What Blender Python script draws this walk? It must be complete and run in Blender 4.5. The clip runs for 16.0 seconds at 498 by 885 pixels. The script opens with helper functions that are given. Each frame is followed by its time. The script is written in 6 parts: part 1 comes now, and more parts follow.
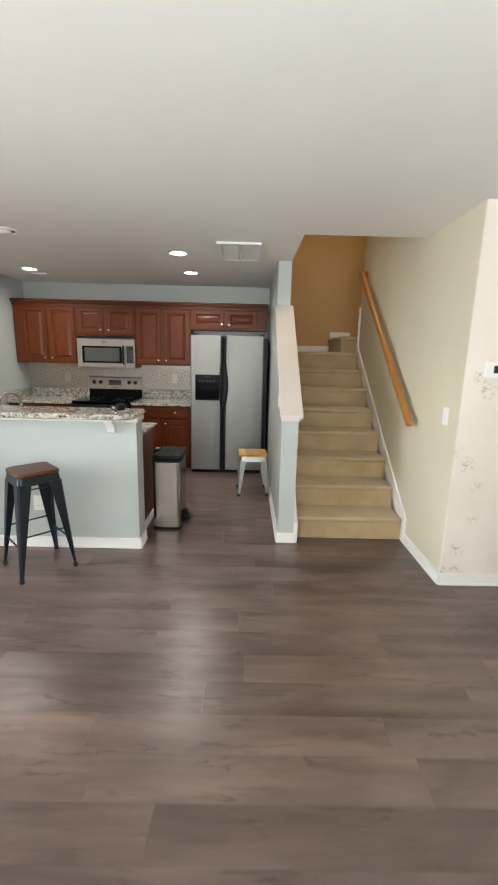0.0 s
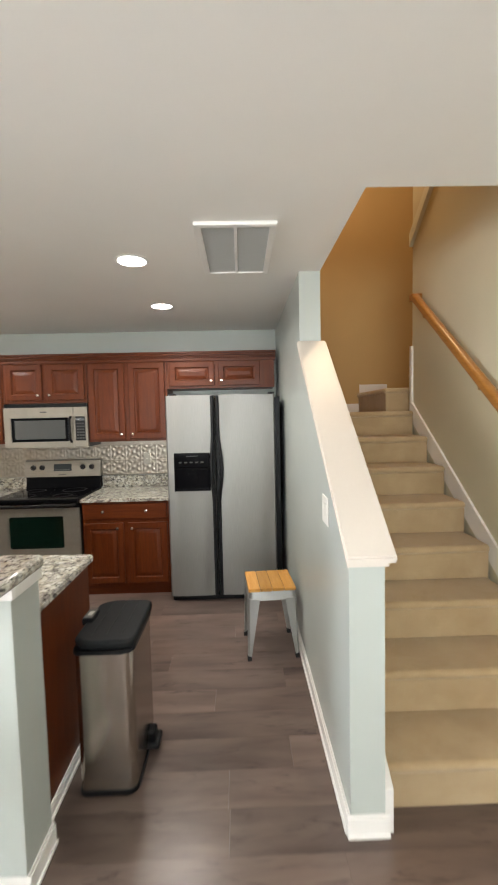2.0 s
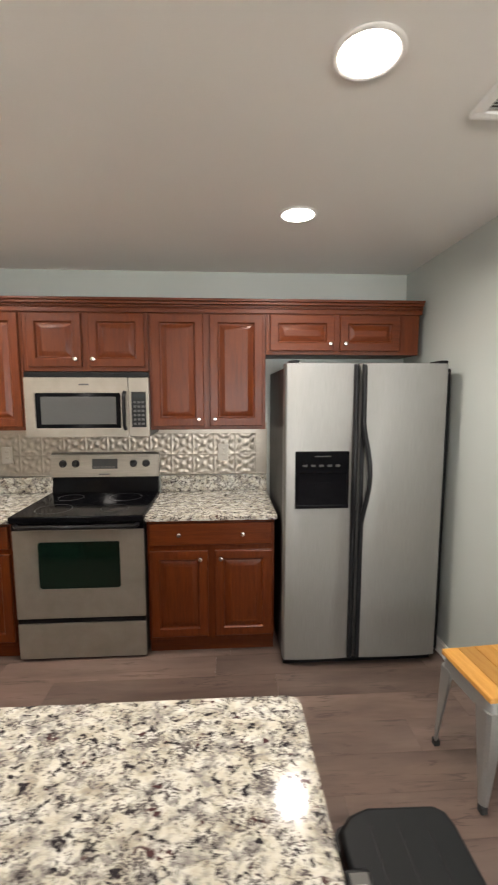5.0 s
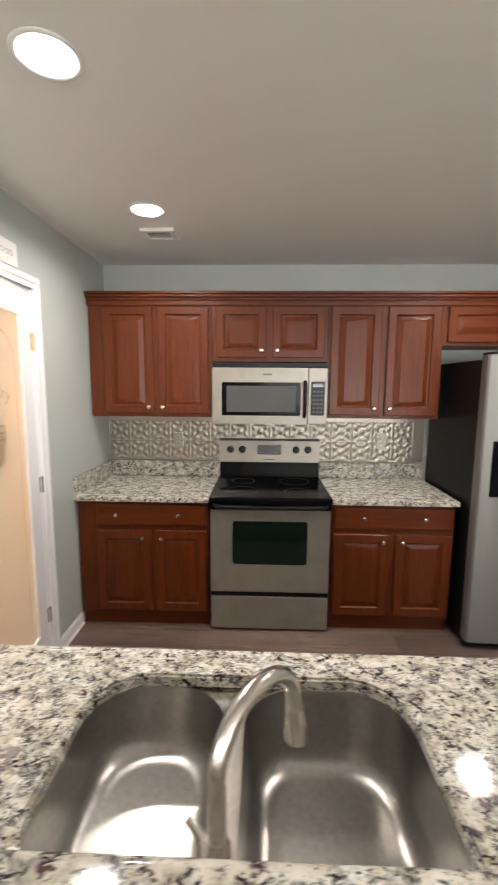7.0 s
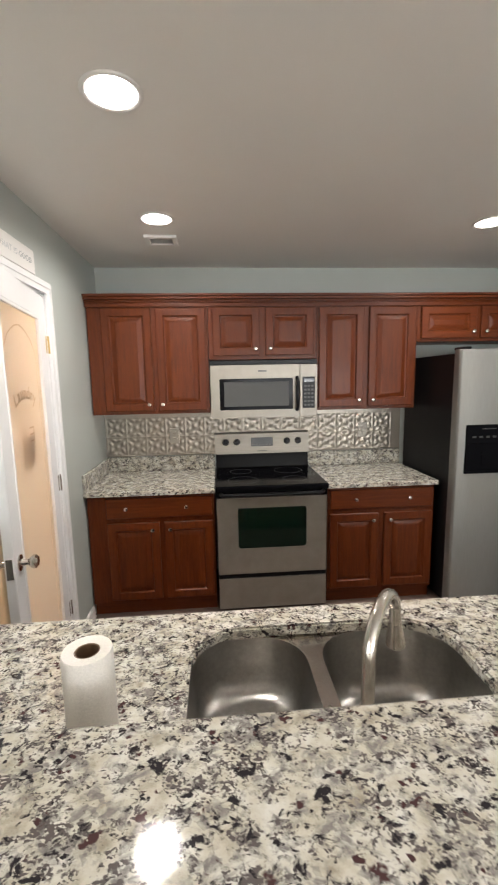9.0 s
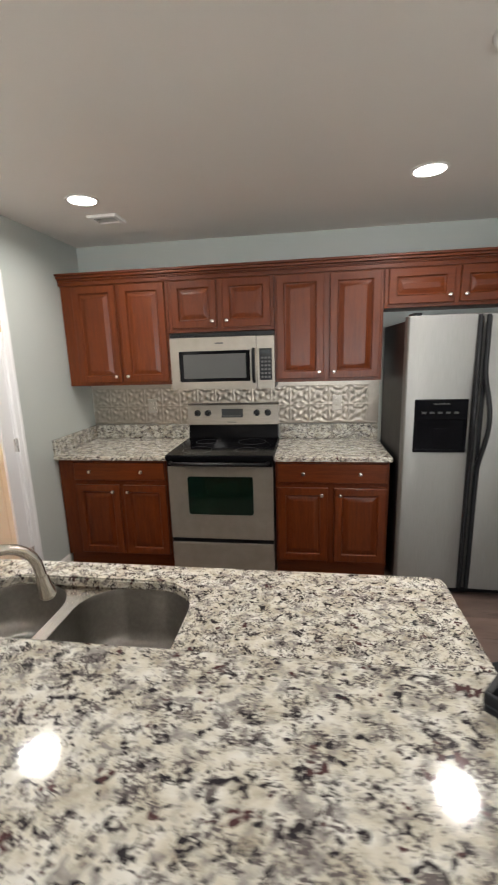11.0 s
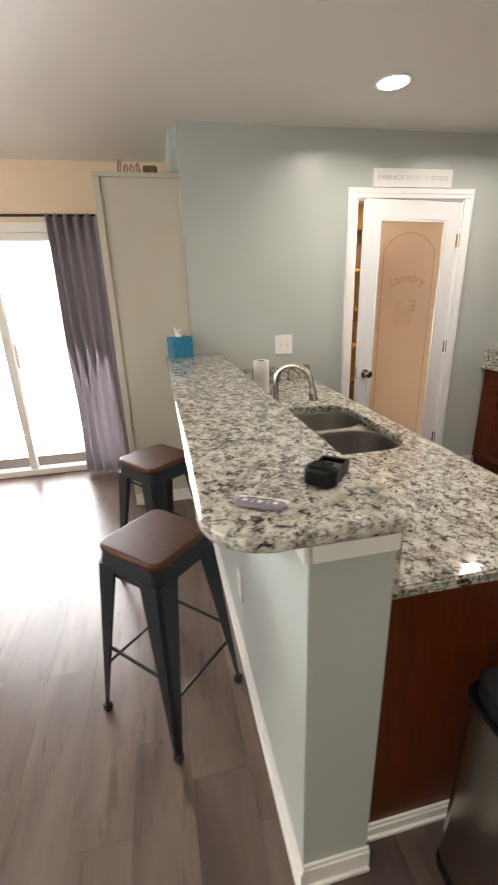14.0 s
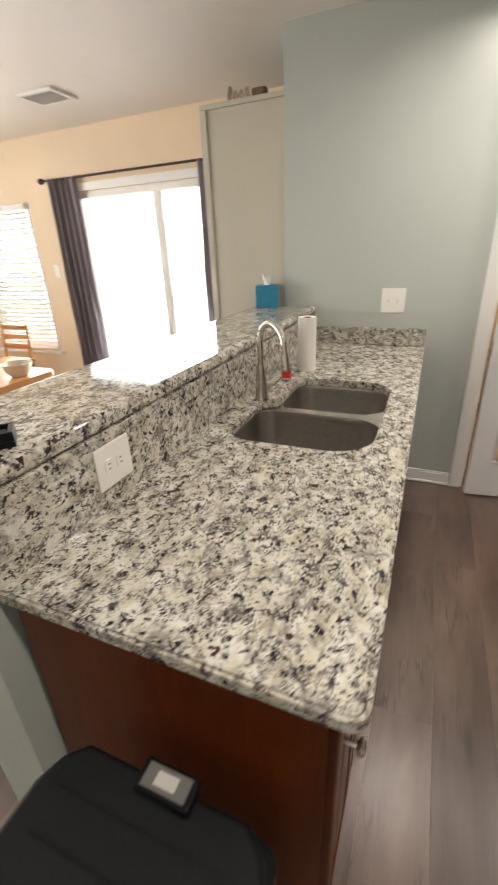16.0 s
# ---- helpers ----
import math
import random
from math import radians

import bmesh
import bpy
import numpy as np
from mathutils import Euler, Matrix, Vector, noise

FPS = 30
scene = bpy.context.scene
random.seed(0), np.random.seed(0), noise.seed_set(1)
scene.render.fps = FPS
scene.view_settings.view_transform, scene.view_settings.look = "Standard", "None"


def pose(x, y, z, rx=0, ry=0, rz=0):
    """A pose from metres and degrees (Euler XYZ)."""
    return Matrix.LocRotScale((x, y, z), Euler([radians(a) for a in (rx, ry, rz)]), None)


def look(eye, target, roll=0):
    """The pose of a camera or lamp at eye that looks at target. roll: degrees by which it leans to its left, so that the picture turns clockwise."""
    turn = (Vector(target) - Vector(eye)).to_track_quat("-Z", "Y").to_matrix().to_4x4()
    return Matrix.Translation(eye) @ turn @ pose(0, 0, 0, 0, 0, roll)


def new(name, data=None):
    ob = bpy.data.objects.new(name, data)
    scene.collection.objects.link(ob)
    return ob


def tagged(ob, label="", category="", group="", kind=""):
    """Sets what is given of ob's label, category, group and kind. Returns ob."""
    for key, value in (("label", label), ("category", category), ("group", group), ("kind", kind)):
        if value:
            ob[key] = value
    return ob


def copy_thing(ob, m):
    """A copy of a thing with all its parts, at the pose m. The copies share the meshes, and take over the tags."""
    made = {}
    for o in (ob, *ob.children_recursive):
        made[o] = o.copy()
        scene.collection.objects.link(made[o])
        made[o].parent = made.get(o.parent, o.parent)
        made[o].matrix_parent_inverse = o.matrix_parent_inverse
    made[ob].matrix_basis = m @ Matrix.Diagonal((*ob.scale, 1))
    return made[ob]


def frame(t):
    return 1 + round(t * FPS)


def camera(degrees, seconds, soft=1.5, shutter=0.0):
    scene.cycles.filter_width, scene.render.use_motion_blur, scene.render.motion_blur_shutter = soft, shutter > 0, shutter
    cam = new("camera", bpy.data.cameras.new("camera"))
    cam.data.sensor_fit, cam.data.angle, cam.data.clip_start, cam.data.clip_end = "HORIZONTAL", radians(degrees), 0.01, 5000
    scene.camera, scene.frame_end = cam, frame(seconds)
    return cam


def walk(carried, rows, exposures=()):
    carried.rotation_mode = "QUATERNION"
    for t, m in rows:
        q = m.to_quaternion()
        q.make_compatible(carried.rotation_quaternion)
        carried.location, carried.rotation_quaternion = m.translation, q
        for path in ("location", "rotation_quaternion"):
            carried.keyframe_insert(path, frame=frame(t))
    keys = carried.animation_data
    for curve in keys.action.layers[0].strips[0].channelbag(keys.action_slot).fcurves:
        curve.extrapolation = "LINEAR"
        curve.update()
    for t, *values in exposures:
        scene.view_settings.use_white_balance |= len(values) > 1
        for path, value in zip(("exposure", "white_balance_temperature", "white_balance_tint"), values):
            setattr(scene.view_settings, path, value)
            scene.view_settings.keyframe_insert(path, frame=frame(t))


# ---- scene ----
cam = camera(62.0, 16.0, 2.0, 0.4)
PATH = [
    (0, (2.195, 1.906, 1.516), (2.208, 3.863, 1.101), 1.4),
    (0.5, (2.227, 2.292, 1.535), (2.155, 4.243, 1.104), 1.6),
    (1, (2.133, 2.716, 1.523), (2.026, 4.685, 1.193), -0.2),
    (1.5, (2.122, 3.157, 1.538), (2.1, 5.147, 1.342), -2.2),
    (2, (2.101, 3.673, 1.556), (2.14, 5.668, 1.428), -1.3),
    (2.5, (1.974, 4.077, 1.563), (2.108, 6.064, 1.388), -1.6),
    (3, (1.872, 4.422, 1.574), (2.074, 6.397, 1.333), -2.4),
    (3.2, (1.837, 4.559, 1.588), (2.056, 6.532, 1.349), -2.3),
    (5.3, (1.031, 4.902, 1.567), (1.111, 6.888, 1.341), 0.6),
    (5.5, (0.943, 4.915, 1.577), (1.003, 6.903, 1.361), 0.9),
    (6, (0.703, 4.877, 1.586), (0.745, 6.865, 1.371), 0.6),
    (6.5, (0.452, 4.771, 1.581), (0.485, 6.756, 1.34), -0.1),
    (7, (0.264, 4.769, 1.561), (0.201, 6.749, 1.287), 0.4),
    (7.5, (0.124, 4.797, 1.568), (-0.079, 6.762, 1.261), -2.2),
    (8, (0.021, 4.725, 1.577), (-0.088, 6.701, 1.283), -3.4),
    (8.5, (-0.061, 4.62, 1.574), (-0.092, 6.598, 1.282), -1.8),
    (9, (-0.03, 4.584, 1.569), (0.119, 6.556, 1.272), -1.1),
    (9.2, (-0.008, 4.573, 1.569), (0.167, 6.542, 1.267), -1.6),
    (11.3, (1.082, 4.549, 1.563), (0.539, 6.425, 1.133), -2.0),
    (11.5, (1.183, 4.555, 1.54), (0.382, 6.343, 1.138), -2.5),
    (11.7, (1.325, 4.536, 1.542), (0.261, 6.159, 1.057), -2.0),
    (11.9, (1.439, 4.484, 1.534), (0.138, 5.892, 0.966), -2.9),
    (12, (1.496, 4.495, 1.529), (0.109, 5.807, 0.932), -2.8),
    (12.5, (1.691, 4.521, 1.516), (0.04, 5.47, 0.905), -0.8),
    (13, (1.82, 4.515, 1.49), (0.062, 5.175, 0.803), -2.0),
    (13.5, (1.987, 4.53, 1.485), (0.182, 5.005, 0.767), -3.5),
    (14, (1.975, 4.714, 1.463), (0.131, 5.093, 0.788), -2.0),
    (14.5, (1.905, 4.978, 1.452), (0.07, 5.273, 0.715), -0.9),
    (14.9, (1.905, 5.228, 1.429), (0.077, 5.297, 0.62), -1.4),
    (15, (1.914, 5.289, 1.44), (0.096, 5.309, 0.605), -0.7),
    (15.5, (1.861, 5.541, 1.39), (0.08, 5.256, 0.527), -1.2),
    (16, (1.673, 5.783, 1.402), (0.009, 5.054, 0.565), -2.6),
]
EXPOSURES = [(0.0, -0.26, 6300, 8), (1.0, 0.02, 6450, 8), (2.0, 0.14, 6450, 8), (3.0, 0.22, 6550, 9), (5.5, 0.26, 6650, 12), (6.5, 0.20, 6600, 12), (7.0, 0.10, 6500, 12), (9.0, -0.02, 6450, 11), (11.5, -0.05, 6400, 11), (13.0, -0.33, 6950, 14), (14.5, -0.26, 6800, 12), (16.0, -0.18, 6850, 12)]
walk(cam, [(t, look(eye, target, roll)) for t, eye, target, roll in PATH], EXPOSURES)

# ---- world and large lights ----
ROOM_TOP = 2.415
world = bpy.data.worlds.new("sky")
scene.world = world
world.use_nodes = True
_wt = world.node_tree
_sky = _wt.nodes.new("ShaderNodeTexSky")
_sky.sky_type, _sky.sun_disc = "NISHITA", False
_sky.sun_elevation, _sky.sun_rotation = radians(48), radians(215)
_bg = _wt.nodes["Background"]
_bg.inputs[1].default_value = 0.12
_wt.links.new(_sky.outputs[0], _bg.inputs[0])


def lamp(name, kind, place, target, power, colour, size=0.3, size_y=None, spread=180):
    data = bpy.data.lights.new(name, kind)
    data.energy, data.color = power, colour
    if kind == "AREA":
        data.shape = "RECTANGLE" if size_y else "DISK"
        data.size = size
        if size_y:
            data.size_y = size_y
        data.spread = radians(spread)
    ob = new(name, data)
    ob.matrix_world = look(place, target)
    return ob


sun = bpy.data.lights.new("sun", "SUN")
sun.energy, sun.angle, sun.color = 1.2, radians(10), (1.0, 0.96, 0.9)
new("sun", sun).matrix_world = look((-6, -5, 9), (0, 2, 0))
# daylight in the openings: sliding door, blind window, living-room windows
lamp("daylight_slider", "AREA", (-1.66, 3.5, 1.0), (2, 3.5, 0.2), 70, (0.89, 0.945, 1.0), 1.6, 1.75, 98)
lamp("daylight_window", "AREA", (-1.62, 1.65, 1.2), (2, 1.65, 0.9), 30, (1.0, 0.97, 0.92), 0.8, 1.3)
lamp("daylight_south", "AREA", (2.0, 0.36, 1.35), (2.0, 1.15, 3.5), 220, (0.955, 0.98, 0.985), 3.4, 1.5)
# recessed ceiling lamps of the kitchen
CANS = [(-0.31, 5.965), (-0.315, 6.93), (1.53, 6.0), (1.518, 6.932)]
for cx, cy in CANS:
    lamp("downlight_beam", "AREA", (cx, cy, ROOM_TOP - 0.012), (cx, cy, 0), 11.6, (1.0, 0.94, 0.87), 0.13, spread=160)
# warm lamps in the laundry and at the head of the stairs
lamp("laundry_bulb", "AREA", (-1.6, 6.3, 2.36), (-1.6, 6.3, 0), 41, (1.0, 0.80, 0.58), 0.25)
lamp("upstairs_bulb", "AREA", (3.2, 6.9, 4.6), (3.0, 7.6, 0), 19, (1.0, 0.74, 0.46), 0.4)

# ---- materials ----


def nodes_of(name):
    m = bpy.data.materials.new(name)
    m.use_nodes = True
    nt = m.node_tree
    return m, nt, nt.nodes["Principled BSDF"]


def node(nt, kind, **values):
    n = nt.nodes.new(kind)
    for key, value in values.items():
        n.inputs[key.replace("_", " ")].default_value = value
    return n


def ramp(nt, fac, stops):
    r = nt.nodes.new("ShaderNodeValToRGB")
    while len(r.color_ramp.elements) < len(stops):
        r.color_ramp.elements.new(0.5)
    for e, (p, c) in zip(r.color_ramp.elements, stops):
        e.position, e.color = p, (*c, 1)
    nt.links.new(fac, r.inputs[0])
    return r.outputs[0]


def mix(nt, fac, a, b, blend="MIX"):
    m = nt.nodes.new("ShaderNodeMix")
    m.data_type, m.blend_type = "RGBA", blend
    for socket, value in ((m.inputs[0], fac), (m.inputs[6], a), (m.inputs[7], b)):
        if isinstance(value, (int, float)):
            socket.default_value = value
        elif isinstance(value, tuple):
            socket.default_value = (*value, 1)
        else:
            nt.links.new(value, socket)
    return m.outputs[2]


def coords(nt, scale=(1, 1, 1), world_space=False, random_shift=0.0):
    tc = nt.nodes.new("ShaderNodeTexCoord")
    mp = nt.nodes.new("ShaderNodeMapping")
    mp.inputs["Scale"].default_value = scale
    if world_space:
        nt.links.new(nt.nodes.new("ShaderNodeNewGeometry").outputs["Position"], mp.inputs[0])
    else:
        nt.links.new(tc.outputs["Object"], mp.inputs[0])
    if random_shift:
        info = nt.nodes.new("ShaderNodeObjectInfo")
        mul = nt.nodes.new("ShaderNodeMath")
        mul.operation = "MULTIPLY"
        mul.inputs[1].default_value = random_shift
        nt.links.new(info.outputs["Random"], mul.inputs[0])
        nt.links.new(mul.outputs[0], mp.inputs["Location"])
    return mp.outputs[0]


def noise_of(nt, vec, scale, detail=4.0, rough=0.55, distort=0.0):
    n = node(nt, "ShaderNodeTexNoise", Scale=scale, Detail=detail, Roughness=rough, Distortion=distort)
    nt.links.new(vec, n.inputs["Vector"])
    return n.outputs[0]


def bump_of(nt, bsdf, height, strength, distance=0.01):
    b = node(nt, "ShaderNodeBump", Strength=strength, Distance=distance)
    nt.links.new(height, b.inputs["Height"])
    nt.links.new(b.outputs[0], bsdf.inputs["Normal"])


def paint(name, colour, rough=0.55, vary=0.04, grain=220.0, strength=0.08, metal=0.0, coat=0.0, big=1.6, spec=0.5):
    """Painted or plain surface: broad tone drift, fine roller grain, uneven gloss."""
    m, nt, b = nodes_of(name)
    v = coords(nt, world_space=True)
    broad = noise_of(nt, v, big, 3)
    fine = noise_of(nt, v, grain, 2)
    dark = tuple(c * (1 - 2.2 * vary) for c in colour)
    light = tuple(min(1, c * (1 + 1.2 * vary)) for c in colour)
    base = ramp(nt, broad, [(0.3, dark), (0.7, light)])
    base = mix(nt, 0.35, base, ramp(nt, fine, [(0.25, dark), (0.75, light)]))
    nt.links.new(base, b.inputs["Base Color"])
    r = nt.nodes.new("ShaderNodeMapRange")
    r.inputs["To Min"].default_value, r.inputs["To Max"].default_value = (max(0.285, rough - 0.07), min(1, rough + 0.07)) if rough >= 0.27 else (max(0.02, rough - 0.07), min(0.255, rough + 0.07))
    nt.links.new(noise_of(nt, v, 5.0, 4), r.inputs["Value"])
    nt.links.new(r.outputs[0], b.inputs["Roughness"])
    b.inputs["Metallic"].default_value = metal
    b.inputs["Coat Weight"].default_value = coat
    b.inputs["Specular IOR Level"].default_value = spec
    bump_of(nt, b, fine, strength, 0.002)
    return m


def wood(name, dark, light, scale=(1.0, 14.0, 14.0), rough=0.4, coat=0.15, shift=0.0, strength=0.1, tone=0.0, spec=0.22):
    m, nt, b = nodes_of(name)
    v = coords(nt, scale, random_shift=shift)
    grain = noise_of(nt, v, 4.0, 8, 0.6, 0.6)
    fine = noise_of(nt, v, 22.0, 4, 0.6)
    base = ramp(nt, grain, [(0.28, dark), (0.72, light)])
    base = mix(nt, 0.3, base, ramp(nt, fine, [(0.3, dark), (0.7, light)]))
    if tone:
        info = nt.nodes.new("ShaderNodeObjectInfo")
        base = mix(nt, 1.0, base, ramp(nt, info.outputs["Random"], [(0.0, (1 - tone,) * 3), (1.0, (1 + tone,) * 3)]), "MULTIPLY")
    nt.links.new(base, b.inputs["Base Color"])
    b.inputs["Roughness"].default_value = rough
    b.inputs["Coat Weight"].default_value = coat
    b.inputs["Coat Roughness"].default_value = 0.18
    b.inputs["Specular IOR Level"].default_value = spec
    bump_of(nt, b, fine, strength, 0.003)
    return m


def brushed(name, colour=(0.56, 0.54, 0.51), rough=0.34, stretch=(1.0, 60.0, 1.0), strength=0.05, metal=1.0):
    m, nt, b = nodes_of(name)
    v = coords(nt, stretch)
    n = noise_of(nt, v, 9.0, 5, 0.6)
    base = ramp(nt, n, [(0.3, tuple(c * 0.88 for c in colour)), (0.7, tuple(min(1, c * 1.08) for c in colour))])
    nt.links.new(base, b.inputs["Base Color"])
    b.inputs["Metallic"].default_value = metal
    r = nt.nodes.new("ShaderNodeMapRange")
    r.inputs["To Min"].default_value, r.inputs["To Max"].default_value = (max(0.285, rough - 0.06), rough + 0.08) if rough >= 0.27 else (rough - 0.06, min(0.255, rough + 0.08))
    nt.links.new(n, r.inputs["Value"])
    nt.links.new(r.outputs[0], b.inputs["Roughness"])
    bump_of(nt, b, n, strength, 0.001)
    return m


def granite_of(name):
    """Cream granite: grey translucent patches, clustered angular dark crystals, fine pepper, some wine-coloured grains."""
    m, nt, b = nodes_of(name)
    v = coords(nt, (0.85, 1.0, 1.0), world_space=True)
    warp = node(nt, "ShaderNodeTexNoise", Scale=60.0, Detail=2.0)
    nt.links.new(v, warp.inputs["Vector"])
    bent = nt.nodes.new("ShaderNodeVectorMath")
    bent.operation = "MULTIPLY_ADD"
    nt.links.new(warp.outputs["Color"], bent.inputs[0])
    bent.inputs[1].default_value = (0.010, 0.010, 0.010)
    nt.links.new(v, bent.inputs[2])

    def crystals(scale, cluster, weight, low, high):
        """Angular grains, each of its own chance, gathered where the cluster noise is high."""
        cell = node(nt, "ShaderNodeTexVoronoi", Scale=scale)
        nt.links.new(bent.outputs[0], cell.inputs["Vector"])
        split = nt.nodes.new("ShaderNodeSeparateColor")
        nt.links.new(cell.outputs["Color"], split.inputs[0])
        add = nt.nodes.new("ShaderNodeMath")
        add.operation = "MULTIPLY_ADD"
        nt.links.new(split.outputs[0], add.inputs[0])
        add.inputs[1].default_value = weight
        nt.links.new(cluster, add.inputs[2])
        return ramp(nt, add.outputs[0], [(low, (0, 0, 0)), (high, (1, 1, 1))])
    base = ramp(nt, noise_of(nt, v, 24.0, 5, 0.65), [(0.32, (0.35, 0.31, 0.24)), (0.46, (0.56, 0.53, 0.44)), (0.64, (0.70, 0.69, 0.635))])
    grey = crystals(130.0, noise_of(nt, v, 27.0, 6, 0.68, 0.8), 0.17, 0.575, 0.73)
    base = mix(nt, grey, base, mix(nt, noise_of(nt, v, 190.0, 3), (0.12, 0.115, 0.112), (0.40, 0.375, 0.34)))
    base = mix(nt, crystals(330.0, noise_of(nt, v, 42.0, 3), 0.30, 0.735, 0.80), base, (0.12, 0.105, 0.10))
    base = mix(nt, crystals(170.0, noise_of(nt, v, 45.0, 6, 0.68, 0.7), 0.15, 0.635, 0.70), base, (0.026, 0.022, 0.025))
    base = mix(nt, crystals(140.0, noise_of(nt, v, 30.0, 3), 0.20, 0.775, 0.82), base, (0.075, 0.036, 0.036))
    nt.links.new(base, b.inputs["Base Color"])
    b.inputs["Roughness"].default_value = 0.075
    b.inputs["Specular IOR Level"].default_value = 0.5
    bump_of(nt, b, noise_of(nt, v, 90.0, 2), 0.006, 0.001)
    return m


def glass_of(name, rough=0.0, colour=(1, 1, 1), bump=0.0):
    m, nt, b = nodes_of(name)
    b.inputs["Base Color"].default_value = (*colour, 1)
    b.inputs["Transmission Weight"].default_value = 1.0
    b.inputs["Roughness"].default_value = rough
    b.inputs["IOR"].default_value = 1.45
    if bump:
        bump_of(nt, b, noise_of(nt, coords(nt), 350.0, 2), bump, 0.002)
    return m


def glow(name, colour, strength):
    m, nt, b = nodes_of(name)
    b.inputs["Base Color"].default_value = (*colour, 1)
    b.inputs["Emission Color"].default_value = (*colour, 1)
    b.inputs["Emission Strength"].default_value = strength
    return m


def floor_planks(name):
    """Grey-brown vinyl plank: smoky long streaks, fine grain, knots, each plank of its own tone."""
    m, nt, b = nodes_of(name)
    big = noise_of(nt, coords(nt, (0.8, 5.0, 1.0), random_shift=37.0), 1.7, 6, 0.58, 0.35)
    smoke = noise_of(nt, coords(nt, (1.3, 3.6, 1.0), random_shift=19.0), 1.5, 3, 0.5, 0.2)
    fine = noise_of(nt, coords(nt, (2.0, 60.0, 1.0), random_shift=11.0), 3.0, 5, 0.65)
    cloud = noise_of(nt, coords(nt, (0.8, 2.2, 1.0), world_space=True), 1.3, 3, 0.5)
    base = ramp(nt, big, [(0.24, (0.078, 0.052, 0.042)), (0.42, (0.130, 0.090, 0.074)), (0.58, (0.164, 0.117, 0.098)), (0.78, (0.202, 0.149, 0.127))])
    base = mix(nt, 0.07, base, ramp(nt, fine, [(0.3, (0.075, 0.058, 0.048)), (0.7, (0.195, 0.162, 0.142))]))
    base = mix(nt, 1.0, base, ramp(nt, smoke, [(0.28, (0.68, 0.67, 0.66)), (0.5, (1.0, 1.0, 1.0)), (0.72, (1.14, 1.13, 1.12))]), "MULTIPLY")
    # thin dark splits that come and go along the board
    line = ramp(nt, noise_of(nt, coords(nt, (0.9, 7.0, 1.0), random_shift=29.0), 1.6, 4, 0.6, 0.4), [(0.478, (0, 0, 0)), (0.5, (0.68, 0.68, 0.68)), (0.522, (0, 0, 0))])
    where = ramp(nt, noise_of(nt, coords(nt, (2.2, 5.0, 1.0), random_shift=41.0), 1.4, 2), [(0.5, (0, 0, 0)), (0.62, (1, 1, 1))])
    base = mix(nt, mix(nt, 1.0, line, where, "MULTIPLY"), base, (0.042, 0.027, 0.021))
    crack = noise_of(nt, coords(nt, (1.6, 11.0, 1.0), random_shift=53.0), 1.6, 6, 0.66, 0.5)
    base = mix(nt, ramp(nt, crack, [(0.60, (0, 0, 0)), (0.70, (0.6, 0.6, 0.6))]), base, (0.052, 0.034, 0.026))
    knot = node(nt, "ShaderNodeTexVoronoi", Scale=1.0)
    nt.links.new(coords(nt, (1.1, 6.0, 1.0), random_shift=23.0), knot.inputs["Vector"])
    k = ramp(nt, knot.outputs["Distance"], [(0.02, (0.75, 0.75, 0.75)), (0.12, (0, 0, 0))])
    base = mix(nt, k, base, (0.035, 0.025, 0.020))
    base = mix(nt, 1.0, base, ramp(nt, cloud, [(0.3, (0.84, 0.84, 0.85)), (0.7, (1.12, 1.11, 1.10))]), "MULTIPLY")
    info = nt.nodes.new("ShaderNodeObjectInfo")
    base = mix(nt, 1.0, base, ramp(nt, info.outputs["Random"], [(0.0, (0.82, 0.82, 0.82)), (1.0, (1.15, 1.13, 1.11))]), "MULTIPLY")
    nt.links.new(base, b.inputs["Base Color"])
    r = nt.nodes.new("ShaderNodeMapRange")
    r.inputs["To Min"].default_value, r.inputs["To Max"].default_value = 0.285, 0.315
    nt.links.new(cloud, r.inputs["Value"])
    nt.links.new(r.outputs[0], b.inputs["Roughness"])
    bump_of(nt, b, fine, 0.025, 0.002)
    return m


def carpet_of(name):
    m, nt, b = nodes_of(name)
    v = coords(nt, world_space=True)
    tuft = noise_of(nt, v, 420.0, 3, 0.7)
    worn = noise_of(nt, v, 5.0, 4, 0.6)
    base = ramp(nt, worn, [(0.3, (0.37, 0.25, 0.12)), (0.7, (0.52, 0.385, 0.215))])
    base = mix(nt, 0.4, base, ramp(nt, tuft, [(0.3, (0.23, 0.15, 0.07)), (0.7, (0.60, 0.46, 0.28))]))
    nt.links.new(base, b.inputs["Base Color"])
    b.inputs["Roughness"].default_value = 0.95
    b.inputs["Sheen Weight"].default_value = 0.3
    bump_of(nt, b, tuft, 0.6, 0.006)
    return m


